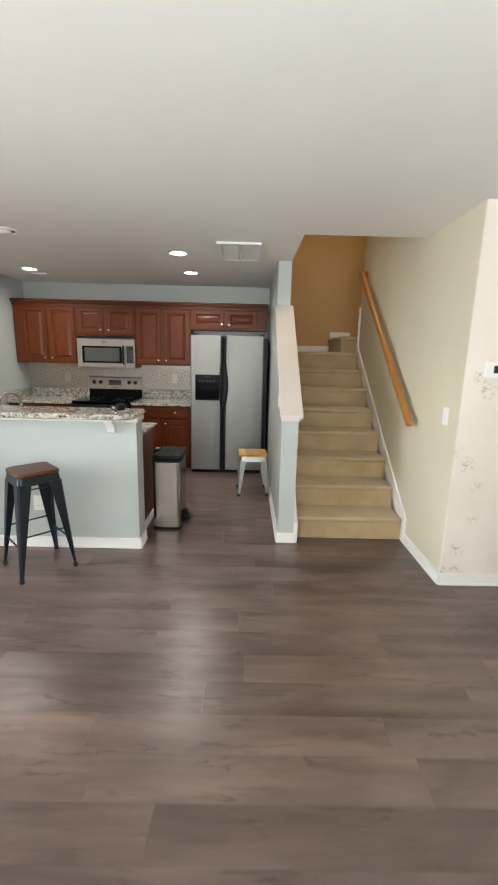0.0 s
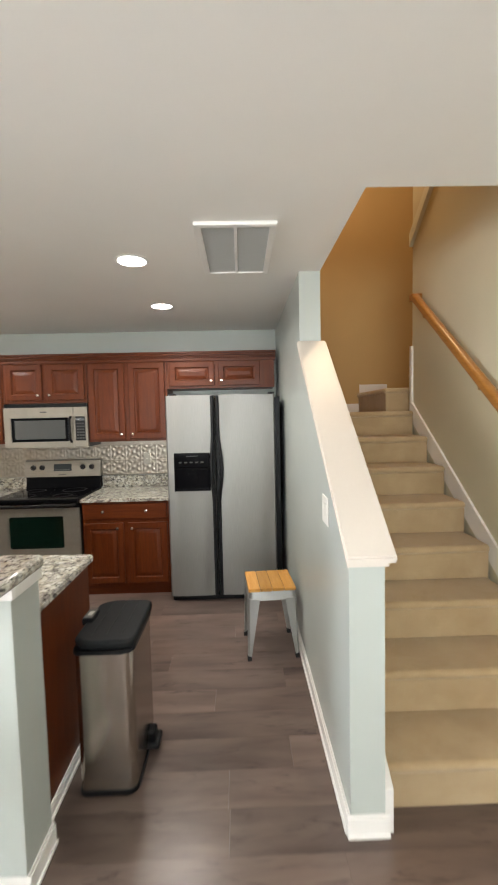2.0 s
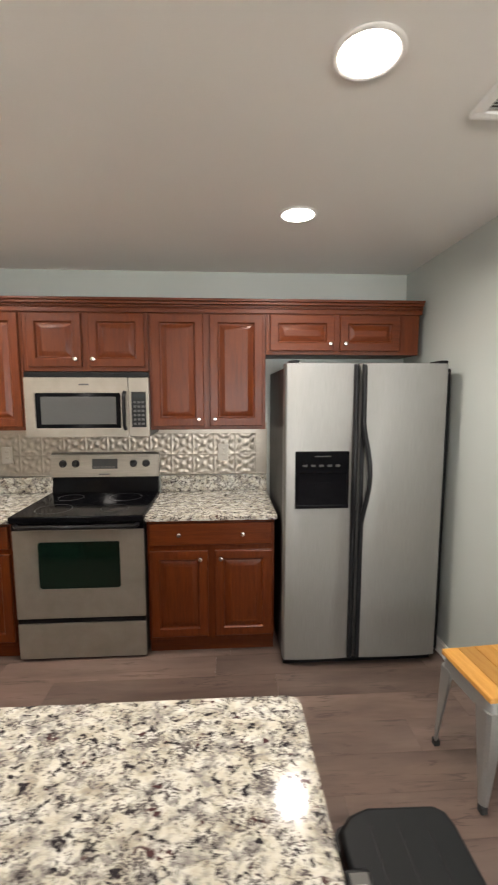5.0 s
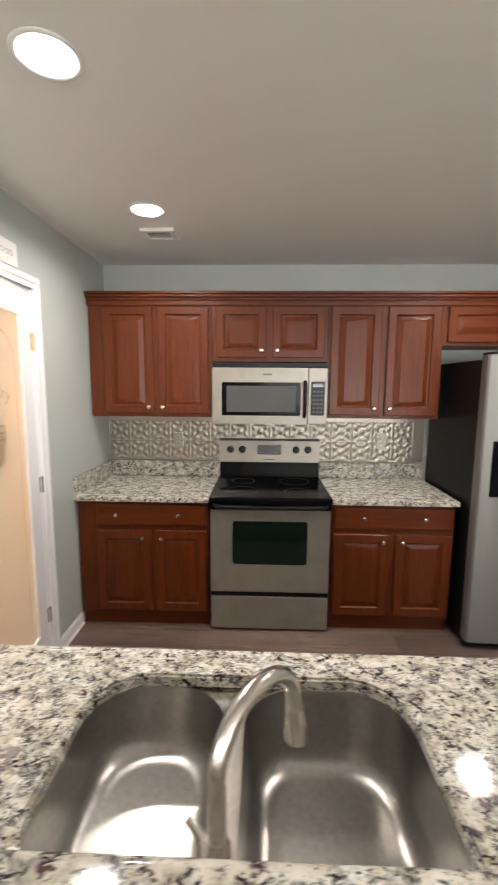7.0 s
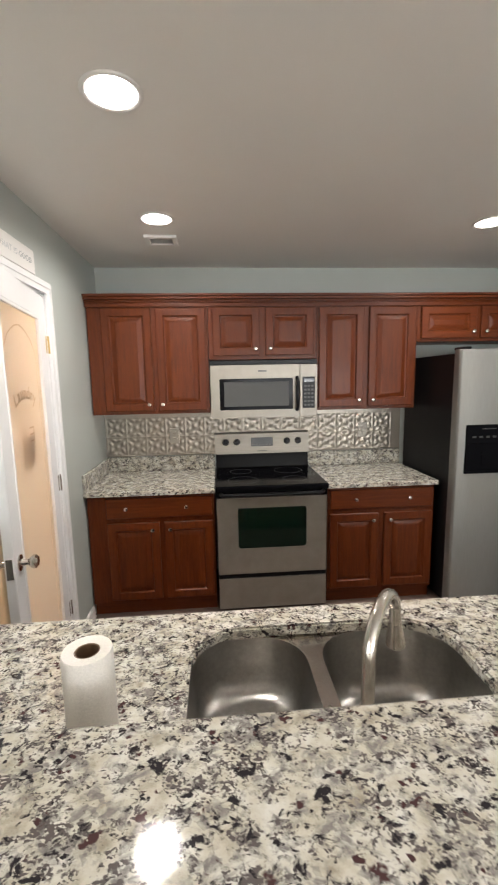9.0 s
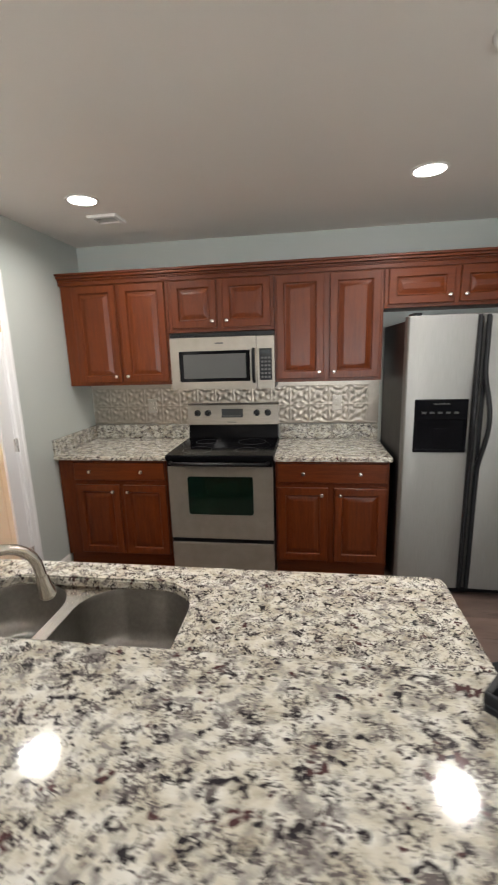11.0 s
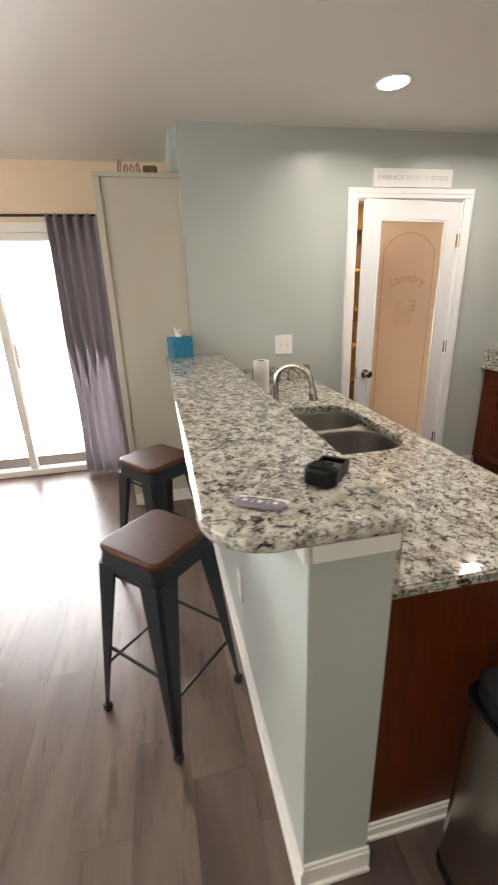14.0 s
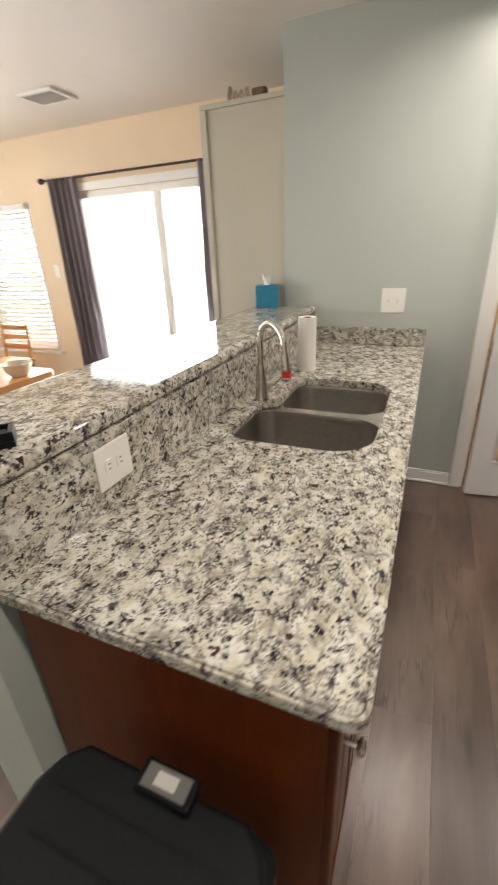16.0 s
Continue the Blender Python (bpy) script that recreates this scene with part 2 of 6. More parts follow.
def wallpaper_of(name):
    """Cream wall with faint scattered sprigs."""
    m, nt, b = nodes_of(name)
    v = coords(nt, world_space=True)
    sprig = node(nt, "ShaderNodeTexVoronoi", Scale=5.0, Randomness=0.85)
    nt.links.new(v, sprig.inputs["Vector"])
    spot = ramp(nt, sprig.outputs["Distance"], [(0.12, (1, 1, 1)), (0.34, (0, 0, 0))])
    leaf = ramp(nt, noise_of(nt, v, 38.0, 3, 0.6, 0.8), [(0.50, (0, 0, 0)), (0.58, (1, 1, 1))])
    mask = mix(nt, 1.0, spot, leaf, "MULTIPLY")
    ground = ramp(nt, noise_of(nt, v, 3.0, 4), [(0.3, (0.71, 0.645, 0.56)), (0.7, (0.78, 0.72, 0.64))])
    base = mix(nt, mix(nt, 0.75, (0, 0, 0), mask), ground, (0.34, 0.28, 0.20))
    nt.links.new(base, b.inputs["Base Color"])
    b.inputs["Roughness"].default_value = 0.7
    bump_of(nt, b, noise_of(nt, v, 160.0, 2), 0.1, 0.002)
    return m


def cloth_of(name, colour, scale=600.0):
    m, nt, b = nodes_of(name)
    v = coords(nt)
    n = noise_of(nt, v, scale, 3)
    base = mix(nt, n, tuple(c * 0.8 for c in colour), tuple(min(1, c * 1.15) for c in colour))
    nt.links.new(base, b.inputs["Base Color"])
    b.inputs["Roughness"].default_value = 0.9
    b.inputs["Sheen Weight"].default_value = 0.2
    bump_of(nt, b, n, 0.3, 0.002)
    return m


M_SAGE = paint("sage_wall_paint", (0.45, 0.482, 0.455), 0.30, 0.02, 260, 0.12)
M_CREAM = paint("cream_wall_paint", (0.70, 0.69, 0.575), 0.6, 0.03)
M_YELLOW = paint("warm_yellow_wall_paint", (0.76, 0.60, 0.425), 0.6, 0.04)
M_LAUNDRY = paint("warm_laundry_paint", (0.66, 0.48, 0.25), 0.6, 0.03)
M_CLOSET = paint("beige_sage_closet_surface", (0.51, 0.48, 0.395), 0.4, 0.02, 260, 0.1)
# Cream-yellow stairwell walls; dim warm lamplight is mixed into this tan.
M_STAIRWALL = paint("lamp_tinted_stairwell_paint", (0.47, 0.30, 0.115), 0.65, 0.04)
# Cream stair wall darkened to beige; the weaker window light is put in colour.
M_STAIRSIDE = paint("shaded_stair_wall_paint", (0.62, 0.575, 0.43), 0.6, 0.03)
M_PAPER = wallpaper_of("sprigged_wallpaper")
M_CEIL = paint("ceiling_paint", (0.80, 0.775, 0.735), 0.5, 0.015, 300, 0.1)
M_TRIM = paint("white_trim_paint", (0.80, 0.78, 0.75), 0.32, 0.015, 120, 0.03)
M_CAP = paint("ivory_cap_paint", (0.66, 0.60, 0.54), 0.3, 0.02, 90, 0.03)
M_GRANITE = granite_of("speckled_granite")
M_CHERRY = wood("cherry_cabinet_wood", (0.064, 0.0104, 0.0018), (0.140, 0.0305, 0.0048), (14.0, 14.0, 1.2), 0.40, 0.10, 9.0, 0.02, 0.06, 0.22)
M_CHERRY_H = wood("cherry_cabinet_wood_level_grain", (0.064, 0.0104, 0.0018), (0.140, 0.0305, 0.0048), (1.2, 14.0, 14.0), 0.40, 0.10, 9.0, 0.02, 0.06, 0.22)
M_STEEL = brushed("brushed_stainless_steel", (0.28, 0.254, 0.217), 0.36, metal=0.45)
M_STEELV = brushed("fridge_stainless_steel", (0.255, 0.25, 0.238), 0.44, (50.0, 1.0, 1.0), 0.03, 0.55)
M_SINK = brushed("satin_sink_steel", (0.41, 0.395, 0.37), 0.30, (8.0, 8.0, 8.0), 0.02)
M_NICKEL = brushed("satin_nickel", (0.62, 0.58, 0.53), 0.25, (4.0, 4.0, 4.0), 0.01)
M_BRASS = brushed("aged_brass", (0.55, 0.38, 0.14), 0.35, (5.0, 5.0, 5.0), 0.02)
M_BLACKGLASS = paint("black_glass", (0.004, 0.004, 0.005), 0.09, 0.02, 60, 0.0, spec=0.06)
M_OVENGLASS = paint("green_tinted_oven_glass", (0.004, 0.014, 0.009), 0.08, 0.1, 60, 0.0, spec=0.5)
M_BLACK = paint("black_plastic", (0.005, 0.005, 0.006), 0.33, 0.05, 300, 0.04, spec=0.22)
M_FRIDGESIDE = paint("black_textured_steel", (0.006, 0.006, 0.007), 0.36, 0.05, 420, 0.1, spec=0.18)
M_MWGLASS = paint("grey_mesh_window", (0.075, 0.076, 0.074), 0.42, 0.06, 800, 0.03, spec=0.25)
M_HANDLE = paint("charcoal_handle_plastic", (0.012, 0.012, 0.013), 0.38, 0.05, 260, 0.05, spec=0.2)
M_TIN = brushed("pressed_tin", (0.34, 0.305, 0.26), 0.32, (22.0, 22.0, 22.0), 0.4, 0.8)
M_PLANK = floor_planks("grey_brown_vinyl_plank")
M_SUBFLOOR = paint("dark_joint", (0.085, 0.065, 0.055), 0.8)
M_CARPET = carpet_of("tan_stair_carpet")
M_OAK = wood("honey_oak", (0.29, 0.115, 0.024), (0.44, 0.20, 0.048), (12.0, 1.0, 12.0), 0.3, 0.4)
M_PINE = wood("amber_pine_slat", (0.42, 0.185, 0.032), (0.60, 0.32, 0.085), (12.0, 1.2, 12.0), 0.35, 0.4, 5.0, 0.1, 0.3)
M_SEAT = wood("walnut_seat_wood", (0.052, 0.0165, 0.0075), (0.112, 0.040, 0.017), (1.2, 12.0, 12.0), 0.40, 0.1)
M_GUNMETAL = paint("gunmetal_powder_coat", (0.020, 0.025, 0.032), 0.42, 0.1, 200, 0.05, metal=0.5)
M_SILVER = paint("galvanised_silver_coat", (0.42, 0.43, 0.42), 0.36, 0.08, 150, 0.05, metal=0.75)
M_RUBBER = paint("black_rubber", (0.02, 0.02, 0.02), 0.8)
M_CANSTEEL = brushed("bin_stainless_steel", (0.46, 0.42, 0.37), 0.24, (1.0, 1.0, 40.0), 0.03)
M_LID = paint("charcoal_bin_lid", (0.008, 0.0095, 0.0105), 0.5, 0.08, 350, 0.1, spec=0.18)
M_PLATE = paint("white_switch_plastic", (0.82, 0.80, 0.75), 0.3, 0.01, 100, 0.0)
M_IVORY = paint("ivory_toggle_plastic", (0.72, 0.66, 0.52), 0.35, 0.01, 100, 0.0)
M_SLOT = paint("dark_slot", (0.02, 0.02, 0.02), 0.6)
M_DOORPAINT = paint("white_door_paint", (0.80, 0.80, 0.80), 0.3, 0.012, 100, 0.03)
M_FROST = glass_of("frosted_door_glass", 0.85, (1.0, 0.92, 0.83))
M_ETCH = glass_of("etched_glass", 0.7, (0.62, 0.50, 0.38))
M_GLASS = glass_of("window_glass")
M_VINYL = paint("white_vinyl_frame", (0.80, 0.77, 0.72), 0.35, 0.02)
M_CURTAIN = cloth_of("grey_curtain_cloth", (0.34, 0.305, 0.325))
M_ROD = paint("dark_bronze_rod", (0.05, 0.035, 0.03), 0.4, 0.05, metal=0.7)
M_PAPERTOWEL = cloth_of("paper_towel", (0.82, 0.79, 0.74), 300.0)
M_TISSUE = cloth_of("white_tissue", (0.86, 0.85, 0.82), 200.0)
M_TEAL = paint("teal_card", (0.02, 0.215, 0.36), 0.45, 0.12, 60, 0.02, big=30.0)
M_CARDBOARD = paint("brown_card", (0.17, 0.10, 0.055), 0.8)
M_LETTER = paint("weathered_letter_wood", (0.38, 0.31, 0.24), 0.7, 0.15, 90, 0.1, big=40.0)
M_SOAP = glass_of("clear_bottle_plastic", 0.08, (0.86, 0.90, 0.95))
M_RED = paint("red_label", (0.55, 0.03, 0.035), 0.4)
M_LAMPGLOW = glow("lamp_diffuser", (1.0, 0.96, 0.90), 14.0)
M_OUTSIDE = glow("overcast_brightness", (0.96, 0.98, 1.0), 3.0)
M_VENTDARK = paint("duct_shadow_grey", (0.13, 0.125, 0.115), 0.7)
M_PEWTER = paint("pewter_plate", (0.42, 0.385, 0.34), 0.36, 0.04, 100, 0.02, metal=0.3)
M_RING = paint("burner_print", (0.022, 0.022, 0.022), 0.4)
M_PALEINK = paint("pale_sign_ink", (0.60, 0.61, 0.62), 0.7)
M_ETCHPALE = glass_of("faint_etching", 0.6, (0.88, 0.80, 0.70))
M_SLAT = paint("grey_white_louvre", (0.50, 0.49, 0.46), 0.5, 0.02)
M_SIGNINK = paint("grey_sign_ink", (0.42, 0.44, 0.45), 0.7)
M_COAT = cloth_of("black_garment_cloth", (0.012, 0.011, 0.013), 400.0)
M_APPLIANCE = paint("cream_appliance_enamel", (0.66, 0.58, 0.47), 0.3, 0.02)
M_DISPLAY = paint("dark_display", (0.02, 0.024, 0.028), 0.15, 0.05)
M_FADED = paint("grey_button", (0.06, 0.06, 0.06), 0.5)
M_REMOTE = paint("pale_purple_grey_plastic", (0.22, 0.19, 0.24), 0.35, 0.05)
M_TABLE = wood("orange_table_wood", (0.36, 0.15, 0.05), (0.55, 0.27, 0.10), (1.0, 12.0, 12.0), 0.35, 0.3)
M_CREAMWARE = paint("cream_glazed_ceramic", (0.62, 0.52, 0.40), 0.3, 0.03)
M_CONCRETE = paint("patio_concrete", (0.45, 0.44, 0.42), 0.85, 0.06)

# ---- building helpers ----


def part(name, bm, material, parent=None, label="", smooth=40):
    me = bpy.data.meshes.new(name)
    bm.normal_update()
    bm.to_mesh(me)
    bm.free()
    me.materials.append(material)
    if smooth:
        me.polygons.foreach_set("use_smooth", [True] * len(me.polygons))
        me.set_sharp_from_angle(angle=radians(smooth))
    ob = new(name, me)
    if smooth:
        flat = ob.modifiers.new("flat_faces", "WEIGHTED_NORMAL")
        flat.weight, flat.keep_sharp = 90, True
    if parent is not None:
        ob.parent = parent
    if label:
        ob["label"] = label
    return ob


def thing(name, m, label, category, group="", kind=""):
    e = new(name)
    e.empty_display_size = 0.1
    e.matrix_world = m
    return tagged(e, label, category, group, kind)


def fresh(*makers):
    bm = bmesh.new()
    for mk in makers:
        mk(bm)
    return bm


def _join(bm, tmp):
    me = bpy.data.meshes.new("tmp")
    tmp.to_mesh(me)
    tmp.free()
    bm.from_mesh(me)
    bpy.data.meshes.remove(me)


def box(bm, a, b, bevel=0.0, seg=2, turn=None):
    tmp = bmesh.new()
    bmesh.ops.create_cube(tmp, size=1)
    lo, hi = [min(p, q) for p, q in zip(a, b)], [max(p, q) for p, q in zip(a, b)]
    for v in tmp.verts:
        v.co = Vector([(h + l) / 2 + c * (h - l) for l, h, c in zip(lo, hi, v.co)])
    if bevel:
        bmesh.ops.bevel(tmp, geom=list(tmp.edges), offset=min(bevel, 0.49 * min(h - l for l, h in zip(lo, hi))), segments=seg, affect="EDGES", profile=0.5)
    if turn is not None:
        bmesh.ops.transform(tmp, matrix=turn, verts=tmp.verts)
    _join(bm, tmp)


def B(a, b, bevel=0.0, seg=2, turn=None):
    return fresh(lambda bm: box(bm, a, b, bevel, seg, turn))


def tube(bm, points, radius, seg=10, closed=False, flat=1.0):
    """A round bar along points; radius is a number or one a point."""
    pts = [Vector(p) for p in points]
    radii = radius if isinstance(radius, (list, tuple)) else [radius] * len(pts)
    rings, side = [], None
    for i, p in enumerate(pts):
        d = (pts[(i + 1) % len(pts)] - pts[i - 1]) if closed else (pts[min(i + 1, len(pts) - 1)] - pts[max(i - 1, 0)])
        d.normalize()
        if side is None:
            side = d.cross(Vector((0, 0, 1)) if abs(d.z) < 0.9 else Vector((0, 1, 0)))
        side = (side - d * side.dot(d)).normalized()
        other = side.cross(d)
        rings.append([bm.verts.new(p + radii[i] * (math.cos(k) * side + flat * math.sin(k) * other)) for k in (2 * math.pi * j / seg for j in range(seg))])
    pairs = list(zip(rings, rings[1:])) + ([(rings[-1], rings[0])] if closed else [])
    for r0, r1 in pairs:
        for j in range(seg):
            bm.faces.new((r0[j], r0[(j + 1) % seg], r1[(j + 1) % seg], r1[j]))
    if not closed:
        bm.faces.new(rings[0][::-1])
        bm.faces.new(rings[-1])
    bmesh.ops.recalc_face_normals(bm, faces=bm.faces)


def lathe(bm, profile, place=(0, 0, 0), seg=20, axis="z"):
    """Turn (radius, height) pairs round an axis through place."""
    rings = []
    for r, h in profile:
        ring = []
        for j in range(seg):
            k = 2 * math.pi * j / seg
            c, s = r * math.cos(k), r * math.sin(k)
            co = {"z": (c, s, h), "y": (c, -h, s), "x": (h, c, s)}[axis]
            ring.append(bm.verts.new(Vector(co) + Vector(place)))
        rings.append(ring)
    for r0, r1 in zip(rings, rings[1:]):
        for j in range(seg):
            bm.faces.new((r0[j], r0[(j + 1) % seg], r1[(j + 1) % seg], r1[j]))
    bm.faces.new(rings[0][::-1])
    bm.faces.new(rings[-1])
    bmesh.ops.recalc_face_normals(bm, faces=bm.faces)


def prism(bm, outline, z0, z1, bevel=0.0, seg=3):
    """A slab with any outline (anticlockwise), its edges rounded."""
    tmp = bmesh.new()
    low = [tmp.verts.new((x, y, z0)) for x, y in outline]
    high = [tmp.verts.new((x, y, z1)) for x, y in outline]
    tmp.faces.new(low[::-1])
    tmp.faces.new(high)
    n = len(outline)
    for i in range(n):
        tmp.faces.new((low[i], low[(i + 1) % n], high[(i + 1) % n], high[i]))
    if bevel:
        rim = [e for e in tmp.edges if abs(e.verts[0].co.z - e.verts[1].co.z) < 1e-6]
        bmesh.ops.bevel(tmp, geom=rim, offset=bevel, segments=seg, affect="EDGES", profile=0.5)
    bmesh.ops.recalc_face_normals(tmp, faces=tmp.faces)
    _join(bm, tmp)


def rounded(x0, y0, x1, y1, r, seg=6):
    """Outline of a rectangle; r is one radius or four: (x0,y0) (x1,y0) (x1,y1) (x0,y1)."""
    rs = r if isinstance(r, (list, tuple)) else [r] * 4
    out = []
    for (cx, cy, sx, sy, start), q in zip(((x0, y0, 1, 1, 180), (x1, y0, -1, 1, 270), (x1, y1, -1, -1, 0), (x0, y1, 1, -1, 90)), rs):
        if q <= 0:
            out.append((cx, cy))
            continue
        for i in range(seg + 1):
            k = radians(start + 90 * i / seg)
            out.append((cx + sx * q + q * math.cos(k), cy + sy * q + q * math.sin(k)))
    return out


def soft_slab(bm, outline, z0, z1, r, seg=4):
    """A slab with any outline (anticlockwise) and round edges of radius r, its corners rounder than r."""
    pts = [Vector(p) for p in outline]
    n = len(pts)
    out = []
    for i in range(n):
        a, b = (pts[i] - pts[i - 1]).normalized(), (pts[(i + 1) % n] - pts[i]).normalized()
        na, nb = Vector((a.y, -a.x)), Vector((b.y, -b.x))
        m = (na + nb).normalized()
        out.append(m / max(0.5, m.dot(na)))
    rows = [(r * (1 - math.sin(k)), z0 + r * (1 - math.cos(k))) for k in (math.pi / 2 * j / seg for j in range(seg + 1))]
    rows += [(q, z0 + z1 - z) for q, z in rows[::-1]]
    loops = [[bm.verts.new((*(p - q * o), z)) for p, o in zip(pts, out)] for q, z in rows]
    for low, high in zip(loops, loops[1:]):
        for i in range(n):
            bm.faces.new((low[i], low[(i + 1) % n], high[(i + 1) % n], high[i]))
    bm.faces.new(loops[0][::-1])
    bm.faces.new(loops[-1])


def ring_frame(bm, outer, inner, y0, y1, bevel=0.004):
    """One-piece frame between two rectangles (x0, z0, x1, z1), from y0 (front) to y1."""
    tmp = bmesh.new()
    loops = []
    for y in (y0, y1):
        for x0, z0, x1, z1 in (outer, inner):
            loops.append([tmp.verts.new(c) for c in ((x0, y, z0), (x1, y, z0), (x1, y, z1), (x0, y, z1))])
    of, nf, ob_, nb = loops
    for a, b in ((of, nf), (nf, nb), (nb, ob_), (ob_, of)):
        for i in range(4):
            tmp.faces.new((a[i], a[(i + 1) % 4], b[(i + 1) % 4], b[i]))
    bmesh.ops.recalc_face_normals(tmp, faces=tmp.faces)
    sharp = [e for e in tmp.edges if e.calc_face_angle(0) > 1.0]
    bmesh.ops.bevel(tmp, geom=sharp, offset=bevel, segments=2, affect="EDGES")
    _join(bm, tmp)


def rings_panel(bm, w, h, steps, back=0.0):
    """A face of w by h in x and z looking to -y, stepped inwards: (inset, stand-off) pairs; back closes it behind."""
    loops = []
    for inset, out in steps:
        loops.append([bm.verts.new(c) for c in ((inset, -out, inset), (w - inset, -out, inset), (w - inset, -out, h - inset), (inset, -out, h - inset))])
    for a, b in zip(loops, loops[1:]):
        for i in range(4):
            bm.faces.new((a[i], a[(i + 1) % 4], b[(i + 1) % 4], b[i]))
    bm.faces.new(loops[-1])
    if steps[0][1] <= back:
        bm.faces.new(loops[0][::-1])


def text_part(name, words, material, parent, m, size, depth=0.0006, spacing=1.0):
    """Lettering as a thin mesh with the built-in font, centred on m, facing +z of m."""
    cu = bpy.data.curves.new(name, "FONT")
    cu.body, cu.size, cu.extrude, cu.align_x, cu.align_y, cu.space_character = words, size, depth, "CENTER", "CENTER", spacing
    cu.resolution_u = 3
    tmp = bpy.data.objects.new("tmp_text", cu)
    scene.collection.objects.link(tmp)
    bpy.context.view_layer.update()
    me = bpy.data.meshes.new_from_object(tmp.evaluated_get(bpy.context.evaluated_depsgraph_get()))
    bpy.data.objects.remove(tmp)
    bpy.data.curves.remove(cu)
    me.name = name
    me.transform(m)
    me.materials.clear()
    me.materials.append(material)
    ob = new(name, me)
    ob.parent = parent
    return ob


def setting(name, bm, material, label="", category="", smooth=30):
    return tagged(part(name, bm, material, None, "", smooth), label, category, "", "structure")

# ---- large structure ----
WX, BY = -0.905, 7.885        # kitchen west wall and back wall
HX0, HX1 = 2.472, 2.600       # wall between kitchen and stairs
SX = 3.54                     # stair wall
DX = -1.735                   # dining wall with the sliding door
TOP2 = 4.9                    # ceiling of the upper floor


def wall_run(axis, face0, face1, a0, a1, z0, z1, holes=()):
    """Boxes of a straight wall between two faces, from a0 to a1, round its openings (a, b, z, z)."""
    bm = bmesh.new()

    def slab(p, q, r, s):
        if q - p > 1e-4 and s - r > 1e-4:
            if axis == "y":
                box(bm, (face0, p, r), (face1, q, s))
            else:
                box(bm, (p, face0, r), (q, face1, s))
    at = a0
    for p, q, r, s in sorted(holes):
        slab(at, p, z0, z1)
        slab(p, q, z0, r)
        slab(p, q, s, z1)
        at = q
    slab(at, a1, z0, z1)
    return bm


setting("wall_kitchen_west", wall_run("y", WX - 0.115, WX, 4.94, BY, 0, ROOM_TOP, [(6.085, 6.892, 0, 2.035)]), M_SAGE, "sage green painted kitchen wall with a doorway", "wall")
setting("wall_kitchen_back", B((WX - 0.115, BY, 0), (HX1, BY + 0.12, ROOM_TOP)), M_SAGE, "sage green painted wall behind the kitchen cabinets", "wall")
setting("wall_stair_kitchen", B((HX0, 6.215, 0), (HX1, BY, ROOM_TOP)), M_SAGE, "sage green wall between kitchen and stairs", "wall")
setting("wall_stair_upper_west", B((HX0, 5.30, ROOM_TOP + 0.3), (HX1, 8.02, TOP2)), M_STAIRWALL, "cream upper stairwell wall coloured tan for warm lamplight", "wall")
setting("wall_stair_inner_west", B((HX1, 6.222, 1.02), (HX1 + 0.006, 8.0, ROOM_TOP + 0.3)), M_STAIRWALL, "cream stairwell side wall coloured tan for warm lamplight", "wall")
setting("wall_stair_far", B((HX1 - 0.19, 8.006, 0), (5.2, 8.12, TOP2)), M_STAIRWALL, "cream far stairwell wall coloured tan for warm lamplight", "wall")
setting("wall_stair_east", fresh(lambda bm: box(bm, (SX, 4.51, 0), (SX + 0.12, 7.12, ROOM_TOP)), lambda bm: box(bm, (SX, 5.30, ROOM_TOP), (SX + 0.12, 7.12, TOP2))), M_STAIRSIDE, "cream painted wall beside the stairs", "wall")
setting("wall_stair_upper_south", B((HX1, 5.24, ROOM_TOP + 0.3), (SX + 0.12, 5.30, TOP2)), M_STAIRWALL, "upper wall of the stairwell", "wall")
setting("wall_upper_east", B((5.08, 7.12, 0), (5.2, 8.006, TOP2)), M_STAIRWALL, "cream wall at the upper flight coloured tan for lamplight", "wall")
setting("wall_upper_return", B((SX + 0.12, 7.0, 0), (5.2, 7.12, TOP2)), M_STAIRWALL, "cream wall along the upper flight coloured tan for lamplight", "wall")
setting("wall_living_north", B((SX, 4.498, 0), (6.5, 4.51, ROOM_TOP)), M_PAPER, "cream wallpapered wall with faint floral sprigs", "wall")
setting("wall_living_east", B((6.5, 0.1, 0), (6.62, 4.63, ROOM_TOP)), M_CREAM, "plain cream living room wall", "wall")
setting("wall_living_south", wall_run("x", 0.1, 0.22, DX - 0.12, 6.5, 0, ROOM_TOP, [(0.2, 3.8, 0.55, 2.15)]), M_CREAM, "plain cream living room wall with a wide window", "wall")
setting("wall_dining_west", wall_run("y", DX - 0.12, DX, 0.22, 4.44, 0, ROOM_TOP, [(1.22, 2.10, 0.50, 1.92), (2.62, 4.36, 0.0, 1.95)]), M_YELLOW, "warm yellow dining wall with window and sliding door", "wall")
setting("wall_laundry", fresh(lambda bm: box(bm, (-2.72, 4.94, 0), (-2.6, 7.72, ROOM_TOP)), lambda bm: box(bm, (-2.6, 7.6, 0), (WX - 0.115, 7.72, ROOM_TOP)), lambda bm: box(bm, (-2.6, 4.944, 0), (WX - 0.115, 5.06, ROOM_TOP))), M_LAUNDRY, "warm cream laundry room walls", "wall")
setting("closet_box", fresh(lambda bm: box(bm, (DX, 4.446, 0), (-0.925, 4.94, 2.13)), lambda bm: box(bm, (DX, 4.436, 2.13), (-0.912, 4.938, 2.155), 0.004)), M_CLOSET, "beige-sage tall boxed closet beside the dining wall", "closet")
